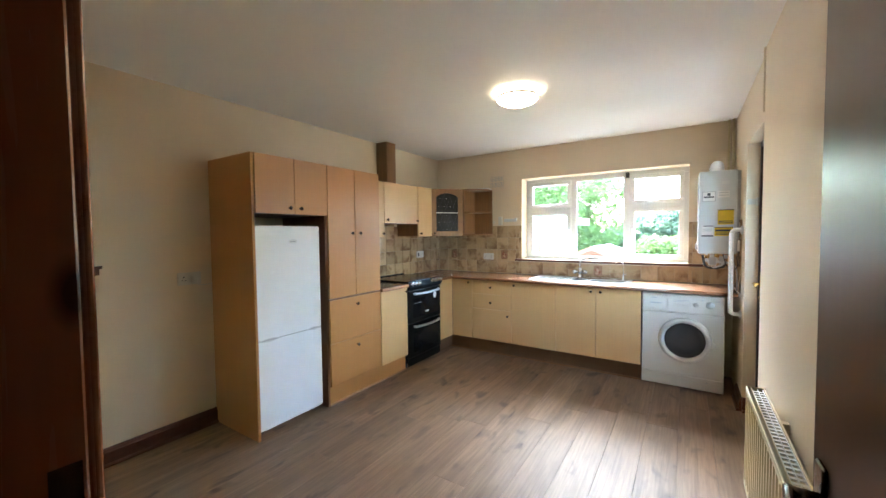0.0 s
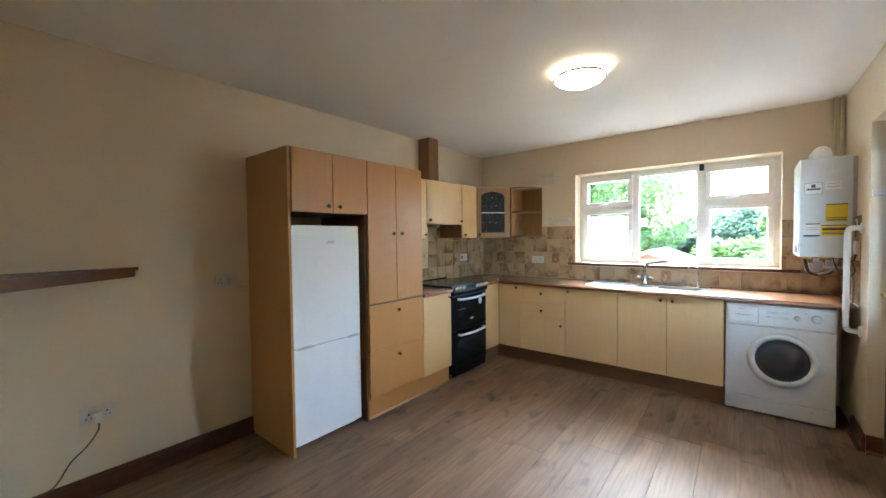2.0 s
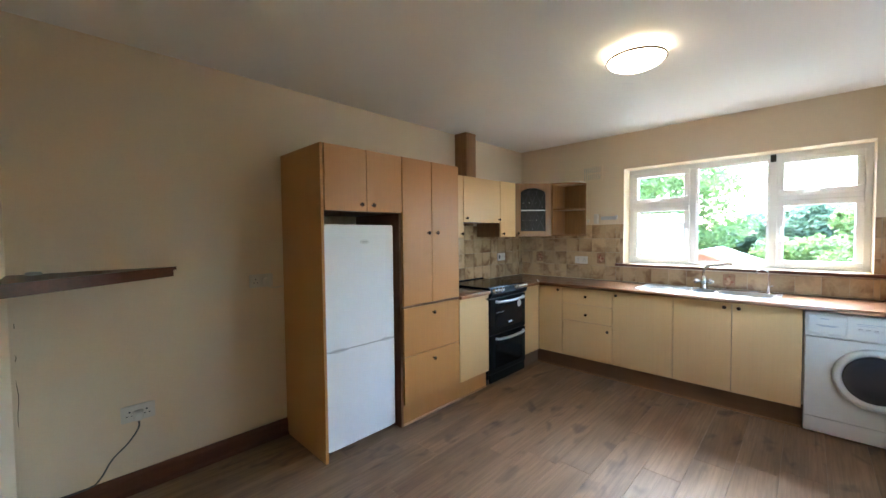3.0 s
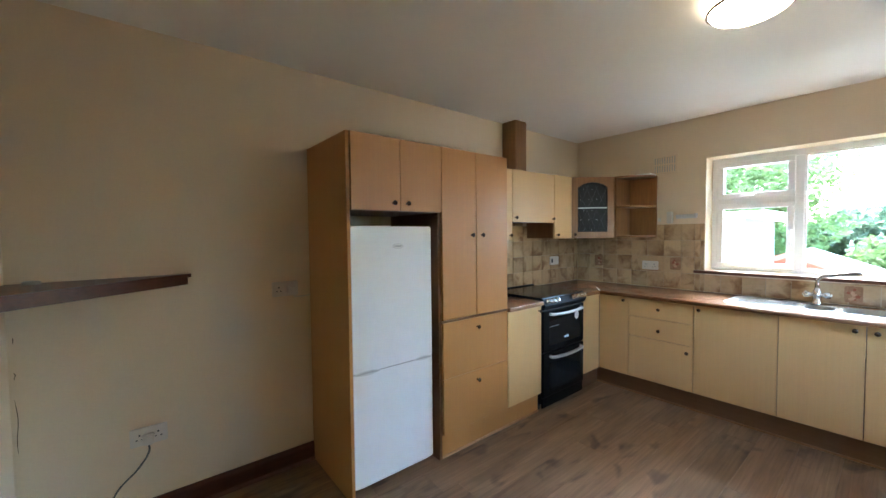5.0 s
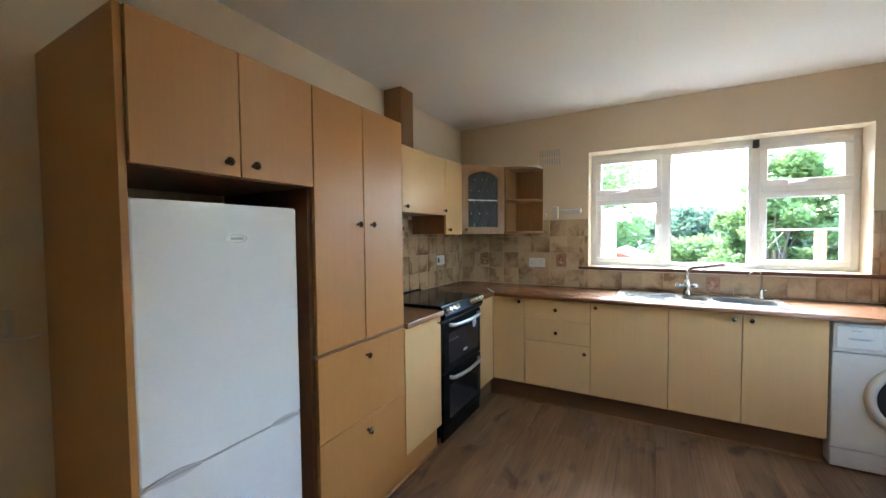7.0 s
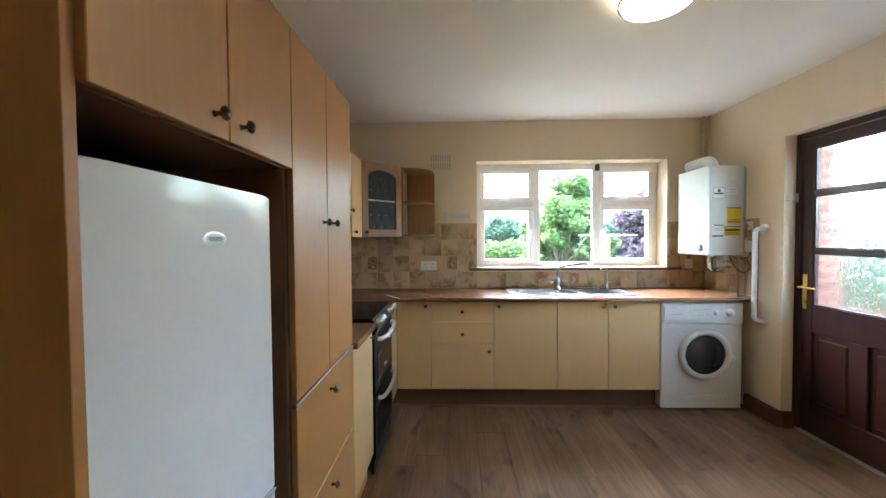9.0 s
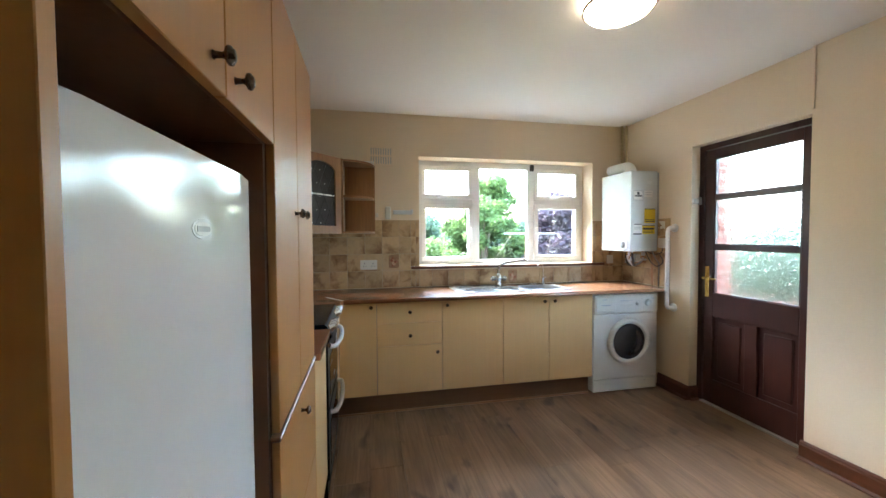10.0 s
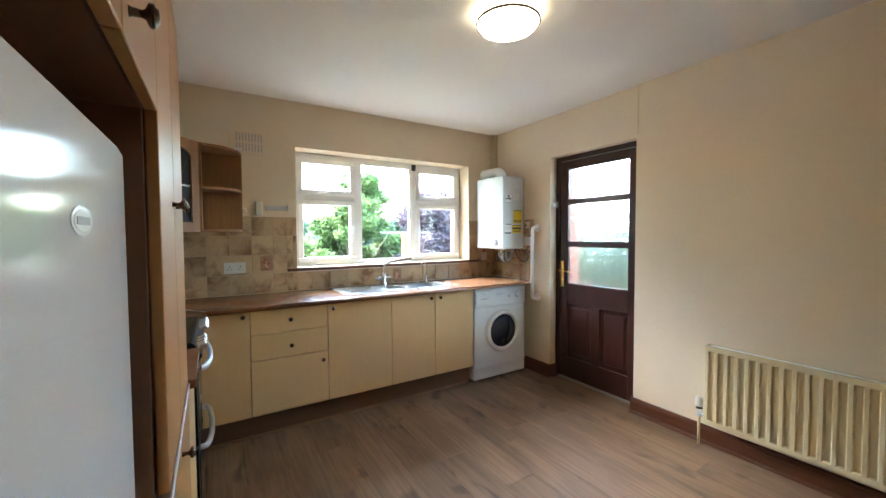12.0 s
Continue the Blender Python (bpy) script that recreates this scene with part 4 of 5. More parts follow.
part("tap_base", lathe([(0.019, 0.0), (0.018, 0.008), (0.011, 0.012), (0.011, 0.050), (0.008, 0.056), (0.0, 0.056)], Matrix.Translation((2.365, 4.905, 0.8735)), 16), CHROME, tap2)
part("spout", tube([(2.365, 4.905, 0.925), (2.365, 4.905, 1.02), (2.355, 4.900, 1.050), (2.325, 4.885, 1.062), (2.298, 4.872, 1.050), (2.290, 4.868, 1.030)], 0.0055, 10, 5), CHROME, tap2)
part("tap_lever", tube([(2.365, 4.905, 0.925), (2.395, 4.893, 0.934)], 0.004, 8, 2), CHROME, tap2)

# ---- washing machine ----
wm = thing("washing_machine", (2.883, 4.72, 0), "off-white front loading washing machine under the worktop", "washing machine")
M0, M1, MY = 2.582, 3.186, 4.440
part("body", box(M0, M1, MY + 0.012, 4.975, 0.020, 0.830, 0.008, seg=2), WASHER, wm)
part("front_panel", box(M0 + 0.001, M1 - 0.001, MY, MY + 0.012, 0.125, 0.664, 0.004), WASHER, wm)
part("kick_panel", box(M0 + 0.001, M1 - 0.001, MY + 0.002, MY + 0.012, 0.018, 0.121, 0.004), WASHER, wm)
cp = part("control_panel", box(M0 + 0.001, M1 - 0.001, MY - 0.008, MY + 0.012, 0.668, 0.829, 0.007, seg=2), WASHER, wm)
dr = part("detergent_drawer", box(M0 + 0.014, M0 + 0.195, MY - 0.014, MY - 0.008, 0.690, 0.815, 0.003), WASHER, cp)
part("drawer_grip", prism([(-0.052, 0.0), (-0.03, -0.009), (0.03, -0.009), (0.052, 0.0)], -0.001, 0.004, m=Matrix(((1, 0, 0, 2.688), (0, 0, -1, MY - 0.014), (0, 1, 0, 0.748), (0, 0, 0, 1)))), GREYPLASTIC, dr)
part("badge", box(2.655, 2.695, MY - 0.0152, MY - 0.014, 0.786, 0.792), INKGREY, dr)
part("program_dial", lathe([(0.030, 0.0), (0.028, 0.010), (0.024, 0.018), (0.0, 0.019)], axis((3.085, MY - 0.008, 0.752), (0, -1, 0)), 24), WASHER, cp)
part("dial", lathe([(0.018, 0.0), (0.016, 0.008), (0.0, 0.009)], axis((2.985, MY - 0.008, 0.748), (0, -1, 0)), 20), WASHER, cp)
for i in range(4):
    part("button", box(2.825 + 0.032 * i, 2.845 + 0.032 * i, MY - 0.012, MY - 0.008, 0.735, 0.747, 0.002), WASHER, cp)
for x0, x1, z0, z1 in ((2.82, 2.94, 0.775, 0.779), (2.82, 2.90, 0.765, 0.768), (3.02, 3.04, 0.785, 0.789), (3.12, 3.15, 0.785, 0.789)):
    part("printed_mark", box(x0, x1, MY - 0.0086, MY - 0.0078, z0, z1), INKGREY, cp)
pd = axis((2.908, MY, 0.432), (0, -1, 0))
port = part("porthole_door", lathe([(0.196, 0.0), (0.194, 0.012), (0.186, 0.024), (0.174, 0.029), (0.160, 0.026), (0.151, 0.016), (0.149, 0.006)], pd, 48), WASHER, wm)
part("porthole_glass", lathe([(0.150, 0.010), (0.138, 0.004), (0.11, 0.016), (0.06, 0.024), (0.0, 0.026)], pd, 40), DRUMGLASS, port, "dark glass porthole")
part("door_latch", lathe([(0.034, 0.0), (0.031, 0.020), (0.0, 0.024)], axis((3.098, MY + 0.003, 0.405), (0, -1, 0)), 20), WASHER, port)
part("pump_mark", box(3.06, 3.075, MY + 0.001, MY + 0.0025, 0.088, 0.094), INKGREY, wm)
for x in (M0 + 0.05, M1 - 0.05):
    part("foot", lathe([(0.02, 0.0), (0.02, 0.025), (0.0, 0.025)], Matrix.Translation((x, MY + 0.06, 0.0)), 10), RUBBER, wm)

# ---- boiler and its pipes ----
bo = thing("boiler", (3.12, 4.73, 1.175), "white wall-hung gas boiler with safety labels", "boiler")
B0, B1, BF, BZ0, BZ1 = 4.535, 4.945, 2.995, 1.178, 1.876
part("casing", box(BF, 3.258, B0, B1, BZ0, BZ1, 0.008, seg=3), BOILER, bo)
part("back_plate", box(3.258, W - 0.001, B0 + 0.01, B1 - 0.01, BZ0 + 0.01, BZ1 - 0.01), GREYPLASTIC, bo)
ctl = part("control_panel", prism(rounded(-0.20, 0.135, -0.038, 0.038, 0.02), 0.0, 0.003, m=Matrix(((0, 0, -1, BF), (-1, 0, 0, 4.71), (0, 1, 0, 1.238), (0, 0, 0, 1)))), PAPER, bo, "pale control panel")
part("control_outline", prism(rounded(-0.205, 0.140, -0.043, 0.043, 0.024), 0.0, 0.0018, m=Matrix(((0, 0, -1, BF), (-1, 0, 0, 4.71), (0, 1, 0, 1.238), (0, 0, 0, 1)))), GREYPLASTIC, bo)
part("thermostat_dial", lathe([(0.032, 0.0), (0.030, 0.010), (0.022, 0.016), (0.0, 0.017)], axis((BF - 0.003, 4.635, 1.238), (-1, 0, 0)), 24), GREYPLASTIC, ctl)
for y in (4.74, 4.80):
    part("indicator", box(BF - 0.006, BF - 0.003, y - 0.010, y + 0.010, 1.232, 1.248, 0.001), GREYPLASTIC, ctl)


def label_on_side(x0, x1, z0, z1, material, label, bars=()):
    p = part("safety_label", box(x0, x1, B0 - 0.0010, B0, z0, z1), material, bo, label)
    for bx0, bx1, bz0, bz1, mt in bars:
        part("print_bar", box(x0 + (x1 - x0) * bx0, x0 + (x1 - x0) * bx1, B0 - 0.0016, B0 - 0.0008, z0 + (z1 - z0) * bz0, z0 + (z1 - z0) * bz1), mt, p)


label_on_side(3.018, 3.112, 1.620, 1.706, PAPER, "white service label with dark print", [(0.0, 1.0, 0.93, 1.0, INKGREY), (0.0, 1.0, 0.0, 0.06, INKGREY), (0.0, 0.05, 0.0, 1.0, INKGREY), (0.95, 1.0, 0.0, 1.0, INKGREY), (0.38, 0.62, 0.58, 0.84, INK), (0.12, 0.88, 0.38, 0.52, INK)])
label_on_side(3.125, 3.205, 1.65, 1.705, PAPER, "faded white label", [(0.1, 0.9, 0.3, 0.4, INKGREY), (0.1, 0.9, 0.7, 0.78, INKGREY)])
label_on_side(3.128, 3.236, 1.425, 1.550, YELLOW, "yellow safety label", [(0.0, 1.0, 0.95, 1.0, INK), (0.05, 0.95, 0.08, 0.14, INK), (0.05, 0.95, 0.20, 0.25, INK)])
label_on_side(3.108, 3.232, 1.330, 1.405, YELLOW, "yellow warning label with dark print", [(0.04, 0.96, 0.50, 0.72, INK), (0.0, 1.0, 0.93, 1.0, INK), (0.06, 0.9, 0.15, 0.22, INK), (0.06, 0.9, 0.30, 0.36, INK)])
label_on_side(3.018, 3.100, 1.325, 1.418, PAPER, "white label with dark bands", [(0.12, 1.0, 0.92, 1.0, INK), (0.0, 1.0, 0.0, 0.12, INK), (0.12, 0.9, 0.5, 0.55, INKGREY), (0.12, 0.9, 0.65, 0.70, INKGREY)])
fl = thing("boiler_flue", (3.12, 4.80, 1.876), "white elbow flue on top of the boiler", "flue")
part("flue_elbow", tube([(3.13, 4.72, 1.870), (3.13, 4.72, 1.905), (3.13, 4.745, 1.935), (3.13, 4.80, 1.945), (3.13, 4.998, 1.948)], 0.050, 20, 6), UPVC, fl)
part("flue_collar", lathe([(0.058, 0.0), (0.058, 0.018), (0.050, 0.022)], Matrix.Translation((3.13, 4.72, 1.8765)), 24), UPVC, fl)
for x, y in ((3.225, 4.965), (3.258, 4.945)):
    tagged(part("heating_pipe", tube([(x, y, 1.30), (x, y, H - 0.002)], 0.011, 12, 2), CREAMPAINT), "cream painted heating pipe running to the ceiling", "pipe", "heating pipes")
pw = thing("boiler_pipework", (3.14, 4.74, 1.10), "copper pipes, valves and cables under the boiler", "pipework")
for i, (x, y) in enumerate(((3.06, 4.60), (3.10, 4.68), (3.14, 4.76), (3.19, 4.62), (3.20, 4.84))):
    p = part("tail_pipe", tube([(x, y, 1.185), (x, y, 1.130), (x + 0.02, y + 0.015, 1.105 - 0.008 * i), (3.235, y + 0.04, 1.10 - 0.008 * i), (3.25, 4.93, 1.09 - 0.008 * i)], 0.0085, 10, 4), COPPER if i % 2 else SILVER, pw)
    part("isolating_valve", lathe([(0.014, 0), (0.016, 0.006), (0.016, 0.026), (0.012, 0.032)], Matrix.Translation((x, y, 1.135)), 10), SILVER if i % 2 else BRASS, p)
part("pipe_frame", tube([(3.03, 4.56, 1.165), (3.05, 4.57, 1.075), (3.10, 4.62, 1.050), (3.16, 4.74, 1.048), (3.20, 4.84, 1.060), (3.20, 4.86, 1.160)], 0.0095, 10, 5), RUBBER, pw, "dark lagged pipe loop")
for x, y in ((3.100, 4.592), (3.175, 4.680)):
    part("gas_cock", box(x - 0.025, x + 0.025, y - 0.018, y + 0.018, 1.083, 1.150, 0.006), GREYPLASTIC, pw)
part("filling_loop", tube([(3.06, 4.60, 1.13), (3.04, 4.60, 1.085), (3.09, 4.615, 1.055), (3.16, 4.62, 1.075), (3.19, 4.62, 1.12)], 0.0075, 10, 6), SILVER, pw)
part("cable", tube([(3.225, 4.555, 1.18), (3.23, 4.52, 1.12), (3.25, 4.50, 1.07), (3.262, 4.515, 1.02), (3.262, 4.52, 0.875)], 0.0055, 8, 6), CABLE, pw)
part("cable", tube([(3.20, 4.60, 1.18), (3.24, 4.54, 1.15), (3.262, 4.49, 1.17), (3.266, 4.475, 1.215)], 0.004, 8, 6), RUBBER, pw)
part("cable", tube([(3.17, 4.57, 1.18), (3.19, 4.53, 1.09), (3.23, 4.50, 1.05), (3.262, 4.47, 1.09), (3.255, 4.50, 1.15)], 0.004, 8, 6), RUBBER, pw)
part("condensate_pipe", tube([(3.235, 4.565, 1.18), (3.238, 4.565, 1.0), (3.240, 4.562, 0.873)], 0.0095, 10, 3), COPPER, pw)


def plate(name, at, way, w, h, label, kind="double", category="socket"):
    """A moulded white electrical plate, screwed to a wall that faces way."""
    t = thing(name, at, label, category)
    m = axis(at, way)
    z = Vector(way)
    xx = Vector((0, 0, 1)).cross(z)
    m = Matrix(((xx.x, 0, z.x, at[0]), (xx.y, 0, z.y, at[1]), (0, 1, 0, at[2]), (0, 0, 0, 1)))
    bm = prism(rounded(-w / 2, w / 2, -h / 2, h / 2, 0.006), 0.0, 0.009)
    bmesh.ops.bevel(bm, geom=[e for e in bm.edges if all(v.co.z > 0.008 for v in e.verts)], offset=0.003, segments=2, affect="EDGES")
    bmesh.ops.transform(bm, matrix=m, verts=bm.verts)
    f = part("face_plate", bm, PLASTIC, t)
    xs = {"double": (-w / 4, w / 4), "single": (0.0,), "spur": (), "switch": ()}[kind]
    for sx in xs:
        bm = bmesh.new()
        for a, b, c, d in ((-0.004, 0.004, 0.006, 0.014), (-0.015, -0.007, -0.014, -0.009), (0.007, 0.015, -0.014, -0.009)):
            prism([(sx + a, c), (sx + b, c), (sx + b, d), (sx + a, d)], 0.0088, 0.0096, bm, m)
        part("socket_holes", bm, INK, f)
        bm = prism([(sx - 0.006, 0.018), (sx + 0.006, 0.018), (sx + 0.006, 0.034), (sx - 0.006, 0.034)], 0.0085, 0.012, m=m)
        part("rocker", bm, PLASTIC, f)
    if kind == "switch":
        part("rocker", prism([(-w * 0.36, -0.02), (-w * 0.20, -0.02), (-w * 0.20, 0.02), (-w * 0.36, 0.02)], 0.0085, 0.013, m=m), INK, f)
        part("rocker", prism([(0.01, -0.014), (0.03, -0.014), (0.03, 0.014), (0.01, 0.014)], 0.0085, 0.012, m=m), PLASTIC, f)
    if kind == "spur":
        part("fuse_carrier", prism([(-0.012, -0.012), (0.012, -0.012), (0.012, 0.012), (-0.012, 0.012)], 0.0085, 0.0115, m=m), PLASTIC, f)
    for sx in (-w * 0.42, w * 0.42):
        part("screw", lathe([(0.003, 0.0), (0.0025, 0.0012), (0.0, 0.0012)], m @ Matrix.Translation((sx, 0, 0.009)), 8), SILVER, f)
    return t, m


def plug(name, at, way, label):
    t = thing(name, at, label, "plug")
    z = Vector(way)
    xx = Vector((0, 0, 1)).cross(z)
    m = Matrix(((xx.x, 0, z.x, at[0]), (xx.y, 0, z.y, at[1]), (0, 1, 0, at[2]), (0, 0, 0, 1)))
    bm = prism([(-0.024, -0.018), (-0.012, -0.028), (0.012, -0.028), (0.024, -0.018), (0.024, 0.016), (0.016, 0.024), (-0.016, 0.024), (-0.024, 0.016)], 0.0, 0.030)
    bmesh.ops.bevel(bm, geom=[e for e in bm.edges if all(v.co.z > 0.029 for v in e.verts)], offset=0.007, segments=3, affect="EDGES")
    bmesh.ops.transform(bm, matrix=m, verts=bm.verts)
    part("plug_body", bm, PLASTIC, t)
    return t


plate("socket", (0.0005, 1.850, 1.080), (1, 0, 0), 0.146, 0.086, "white double socket on the cream wall")
p1 = plug("plug", (0.0105, 1.883, 1.073), (1, 0, 0), "white plug in the double socket with its lead")
part("lead", tube([(0.025, 1.883, 1.047), (0.030, 1.900, 1.033), (0.018, 1.95, 1.028), (0.008, 1.996, 1.030)], 0.0035, 8, 5), PLASTIC, p1)
plate("socket", (0.0005, 1.195, 0.427), (1, 0, 0), 0.146, 0.086, "white double socket low on the cream wall")
p2 = plug("plug", (0.0105, 1.193, 0.417), (1, 0, 0), "white plug with a grey lead hanging to the floor")
part("lead", tube([(0.026, 1.193, 0.390), (0.032, 1.190, 0.350), (0.034, 1.145, 0.285), (0.034, 1.08, 0.225), (0.034, 1.035, 0.150), (0.030, 0.99, 0.118), (0.028, 0.85, 0.1135)], 0.0042, 8, 6), LEADGREY, p2)
plate("cooker_switch", (0.0095, 4.540, 1.108), (1, 0, 0), 0.146, 0.086, "white cooker switch plate on the tiles", "switch", "switch")
plate("socket", (0.780, N - 0.0095, 1.076), (0, -1, 0), 0.143, 0.082, "white double socket on the tiles")
plate("fused_spur", (3.118, N - 0.0095, 1.085), (0, -1, 0), 0.066, 0.082, "white fused spur plate under the sill", "spur", "switch")
plate("fused_spur", (W - 0.0095, 4.485, 1.250), (-1, 0, 0), 0.086, 0.086, "white fused spur plate beside the boiler", "spur", "switch")
plate("thermostat_plate", (W - 0.0005, 4.500, 1.385), (-1, 0, 0), 0.075, 0.110, "blank cream cover plate beside the boiler", "spur", "switch")

# ---- grab rail ----
gr = thing("grab_rail", (W, 4.365, 1.05), "white plastic grab rail fixed upright by the door", "grab rail")
part("rail", tube([(W - 0.004, 4.365, 1.378), (W - 0.050, 4.365, 1.378), (W - 0.068, 4.365, 1.355), (W - 0.070, 4.365, 1.30), (W - 0.070, 4.365, 0.79), (W - 0.068, 4.365, 0.735), (W - 0.050, 4.365, 0.713), (W - 0.004, 4.365, 0.713)], 0.0165, 14, 5), UPVC, gr)
for z in (1.378, 0.713):
    part("rose", lathe([(0.036, 0.0), (0.034, 0.010), (0.020, 0.016)], axis((W - 0.0005, 4.365, z), (-1, 0, 0)), 20), UPVC, gr)

# ---- radiator ----
rad = thing("radiator", (3.20, 2.27, 0.16), "cream fluted panel radiator with top grille", "radiator")
R0, R1, RX = 1.670, 2.872, 3.155
def pressed_panel():
    """One pressed sheet: raised flutes between recessed channels, flat along its head and foot."""
    cols = [(R1, 0.0)]
    y = R1 - 0.012
    while y - 0.040 > R0 + 0.012:
        cols += [(y, 0.0), (y - 0.006, 0.011), (y - 0.029, 0.011), (y - 0.035, 0.0)]
        y -= 0.0500
    cols.append((R0, 0.0))
    rows = [(0.165, 0.0), (0.190, 0.0), (0.198, 1.0), (0.602, 1.0), (0.612, 0.0), (0.636, 0.0), (0.640, 0.35)]
    bm = bmesh.new()
    grid = [[bm.verts.new((RX + (0.004 if k == 0.35 else d * k), y, z)) for y, d in cols] for z, k in rows]
    for p, q in zip(grid, grid[1:]):
        for i in range(len(cols) - 1):
            bm.faces.new((p[i], p[i + 1], q[i + 1], q[i]))
    box(RX + 0.0165, RX + 0.019, R0, R1, 0.166, 0.638, 0.0, bm)
    return bm


bm = pressed_panel()
part("front_panel", bm, CREAMPAINT, rad)
part("back_panel", box(RX + 0.062, RX + 0.070, R0, R1, 0.165, 0.640, 0.002), CREAMPAINT, rad)
part("end_cap", box(RX + 0.002, RX + 0.072, R1, R1 + 0.003, 0.170, 0.640, 0.001), CREAMPAINT, rad)
part("end_cap", box(RX + 0.002, RX + 0.072, R0 - 0.003, R0, 0.170, 0.640, 0.001), CREAMPAINT, rad)
rows = [(RX + 0.020, RX + 0.0225, R0 + 0.004, R1 - 0.004, 0.622, 0.635), (RX + 0.040, RX + 0.043, R0 + 0.004, R1 - 0.004, 0.622, 0.635), (RX + 0.059, RX + 0.0615, R0 + 0.004, R1 - 0.004, 0.622, 0.635)]
rows += [(RX + 0.0225, RX + 0.059, R0 + 0.02 + 0.03 * i, R0 + 0.034 + 0.03 * i, 0.629, 0.632) for i in range(39)]
part("top_grille", boxes(rows), UPVC, rad, "white slotted top grille")
part("bracket", boxes([(RX + 0.070, NEAR - 0.001, 2.60, 2.63, 0.25, 0.60), (RX + 0.070, NEAR - 0.001, 1.90, 1.93, 0.25, 0.60)]), CREAMPAINT, rad)
vy = R1 + 0.045
rv = part("thermostatic_valve", lathe([(0.011, 0.0), (0.015, 0.008), (0.015, 0.026), (0.011, 0.034), (0.011, 0.050)], Matrix.Translation((RX + 0.035, vy, 0.180)), 14), SILVER, rad)
part("valve_tail", tube([(RX + 0.035, vy, 0.198), (RX + 0.035, R1 + 0.002, 0.198)], 0.009, 10, 2), SILVER, rv)
part("valve_collar", lathe([(0.018, 0.0), (0.018, 0.012), (0.014, 0.014)], Matrix.Translation((RX + 0.035, vy, 0.230)), 14), RUBBER, rv)
part("valve_head", lathe([(0.018, 0.0), (0.021, 0.008), (0.020, 0.050), (0.015, 0.056), (0.0, 0.057)], Matrix.Translation((RX + 0.035, vy, 0.244)), 16), PLASTIC, rv)
part("supply_pipe", tube([(RX + 0.035, vy, -0.009), (RX + 0.035, vy, 0.182)], 0.0075, 10, 2), CREAMPAINT, rad)

# ---- corner shelf ----
cs = thing("corner_shelf", (0.25, 0.95, 1.16), "dark mahogany triangular corner shelf with moulded front", "shelf")
part("shelf_board", prism([(0.001, S + 0.001), (0.512, S + 0.001), (0.001, 1.390)], 1.186, 1.204), MAHOGANY, cs)
fa, fb = Vector((0.500, S + 0.004)), Vector((0.004, 1.375))
fdir = (fb - fa).normalized()
fn = Vector((-fdir.y, fdir.x))
bm = prism([(fa.x, fa.y), (fb.x, fb.y), (fb.x + fn.x * 0.018 + 0.0, fb.y + fn.y * 0.018), (fa.x + fn.x * 0.018, fa.y + fn.y * 0.018)], 1.150, 1.186)
part("front_moulding", bm, MAHOGANY, cs)
hub = tagged(part("aerial_puck", lathe([(0.028, 0.0), (0.028, 0.010), (0.020, 0.014), (0.0, 0.014)], Matrix.Translation((0.06, 0.84, 1.204)), 18), GREYPLASTIC), "small grey plastic disc on the corner shelf", "disc")

# thin open cracks where the plaster has parted in the corner
for z0, z1, lean in ((0.957, 0.984, 0.0), (0.805, 0.838, 0.002), (0.493, 0.725, 0.003)):
    zs = [z0 + (z1 - z0) * i / 6 for i in range(7)]
    edge = [(0.0165 + lean * math.sin(5 * i), z) for i, z in enumerate(zs)]
    bm = prism(edge + [(y + (0.0026 if 0 < i < 6 else 0.0004), z) for i, (y, z) in reversed(list(enumerate(edge)))], 0.0006, 0.0012,
               m=Matrix(((0, 0, 1, 0.0), (1, 0, 0, S), (0, 1, 0, 0.0), (0, 0, 0, 1))))
    structure("trim_crack", bm, BARK, "thin dark plaster crack in the wall corner")

# ---- wall vent and holder ----
ve = thing("wall_vent", (0.88, N, 2.015), "cream plastic louvre vent high on the wall", "vent")
part("backing", box(0.790, 0.985, N - 0.003, N - 0.0005, 1.945, 2.088), GREYPLASTIC, ve)
part("vent_frame", boxes([(0.765, 0.795, N - 0.010, N - 0.003, 1.930, 2.102), (0.982, 1.006, N - 0.010, N - 0.003, 1.930, 2.102), (0.795, 0.982, N - 0.010, N - 0.003, 2.084, 2.102),
                          (0.795, 0.982, N - 0.010, N - 0.003, 1.930, 1.948), (0.795, 0.982, N - 0.010, N - 0.003, 2.009, 2.024)], 0.001), WALL, ve)
for i in range(9):
    x = 0.795 + 0.0208 * i
    for z0, z1 in ((1.948, 2.009), (2.024, 2.084)):
        part("slat", box(x, x + 0.0115, N - 0.009, N - 0.003, z0, z1), WALL, ve)
ho = thing("wall_holder", (1.03, N, 1.52), "cream wall bracket with a grey magnetic bar", "holder")
part("bracket", box(0.925, 0.972, N - 0.040, N - 0.001, 1.470, 1.578, 0.008, seg=2), PLASTIC, ho)
part("bar", box(0.995, 1.160, N - 0.022, N - 0.004, 1.512, 1.548, 0.004), SILVER, ho)
part("bar_hook", box(1.146, 1.166, N - 0.034, N - 0.004, 1.520, 1.556, 0.004), SILVER, ho)
tagged(part("cable_clip", box(0.842, 0.866, N - 0.014, N - 0.001, 1.488, 1.522, 0.003), PLASTIC), "small cream cable outlet on the wall", "outlet")

# strip added to draw the light edge line of the wall step
tagged(part("wall_step_strip", box(NEAR - 0.009, NEAR, DOOR0 - 0.014, DOOR0 - 0.001, DOORTOP + 0.02, H - 0.001, 0.001), WALL), "thin painted strip added for the wall step's light edge above the back door", "trunking")

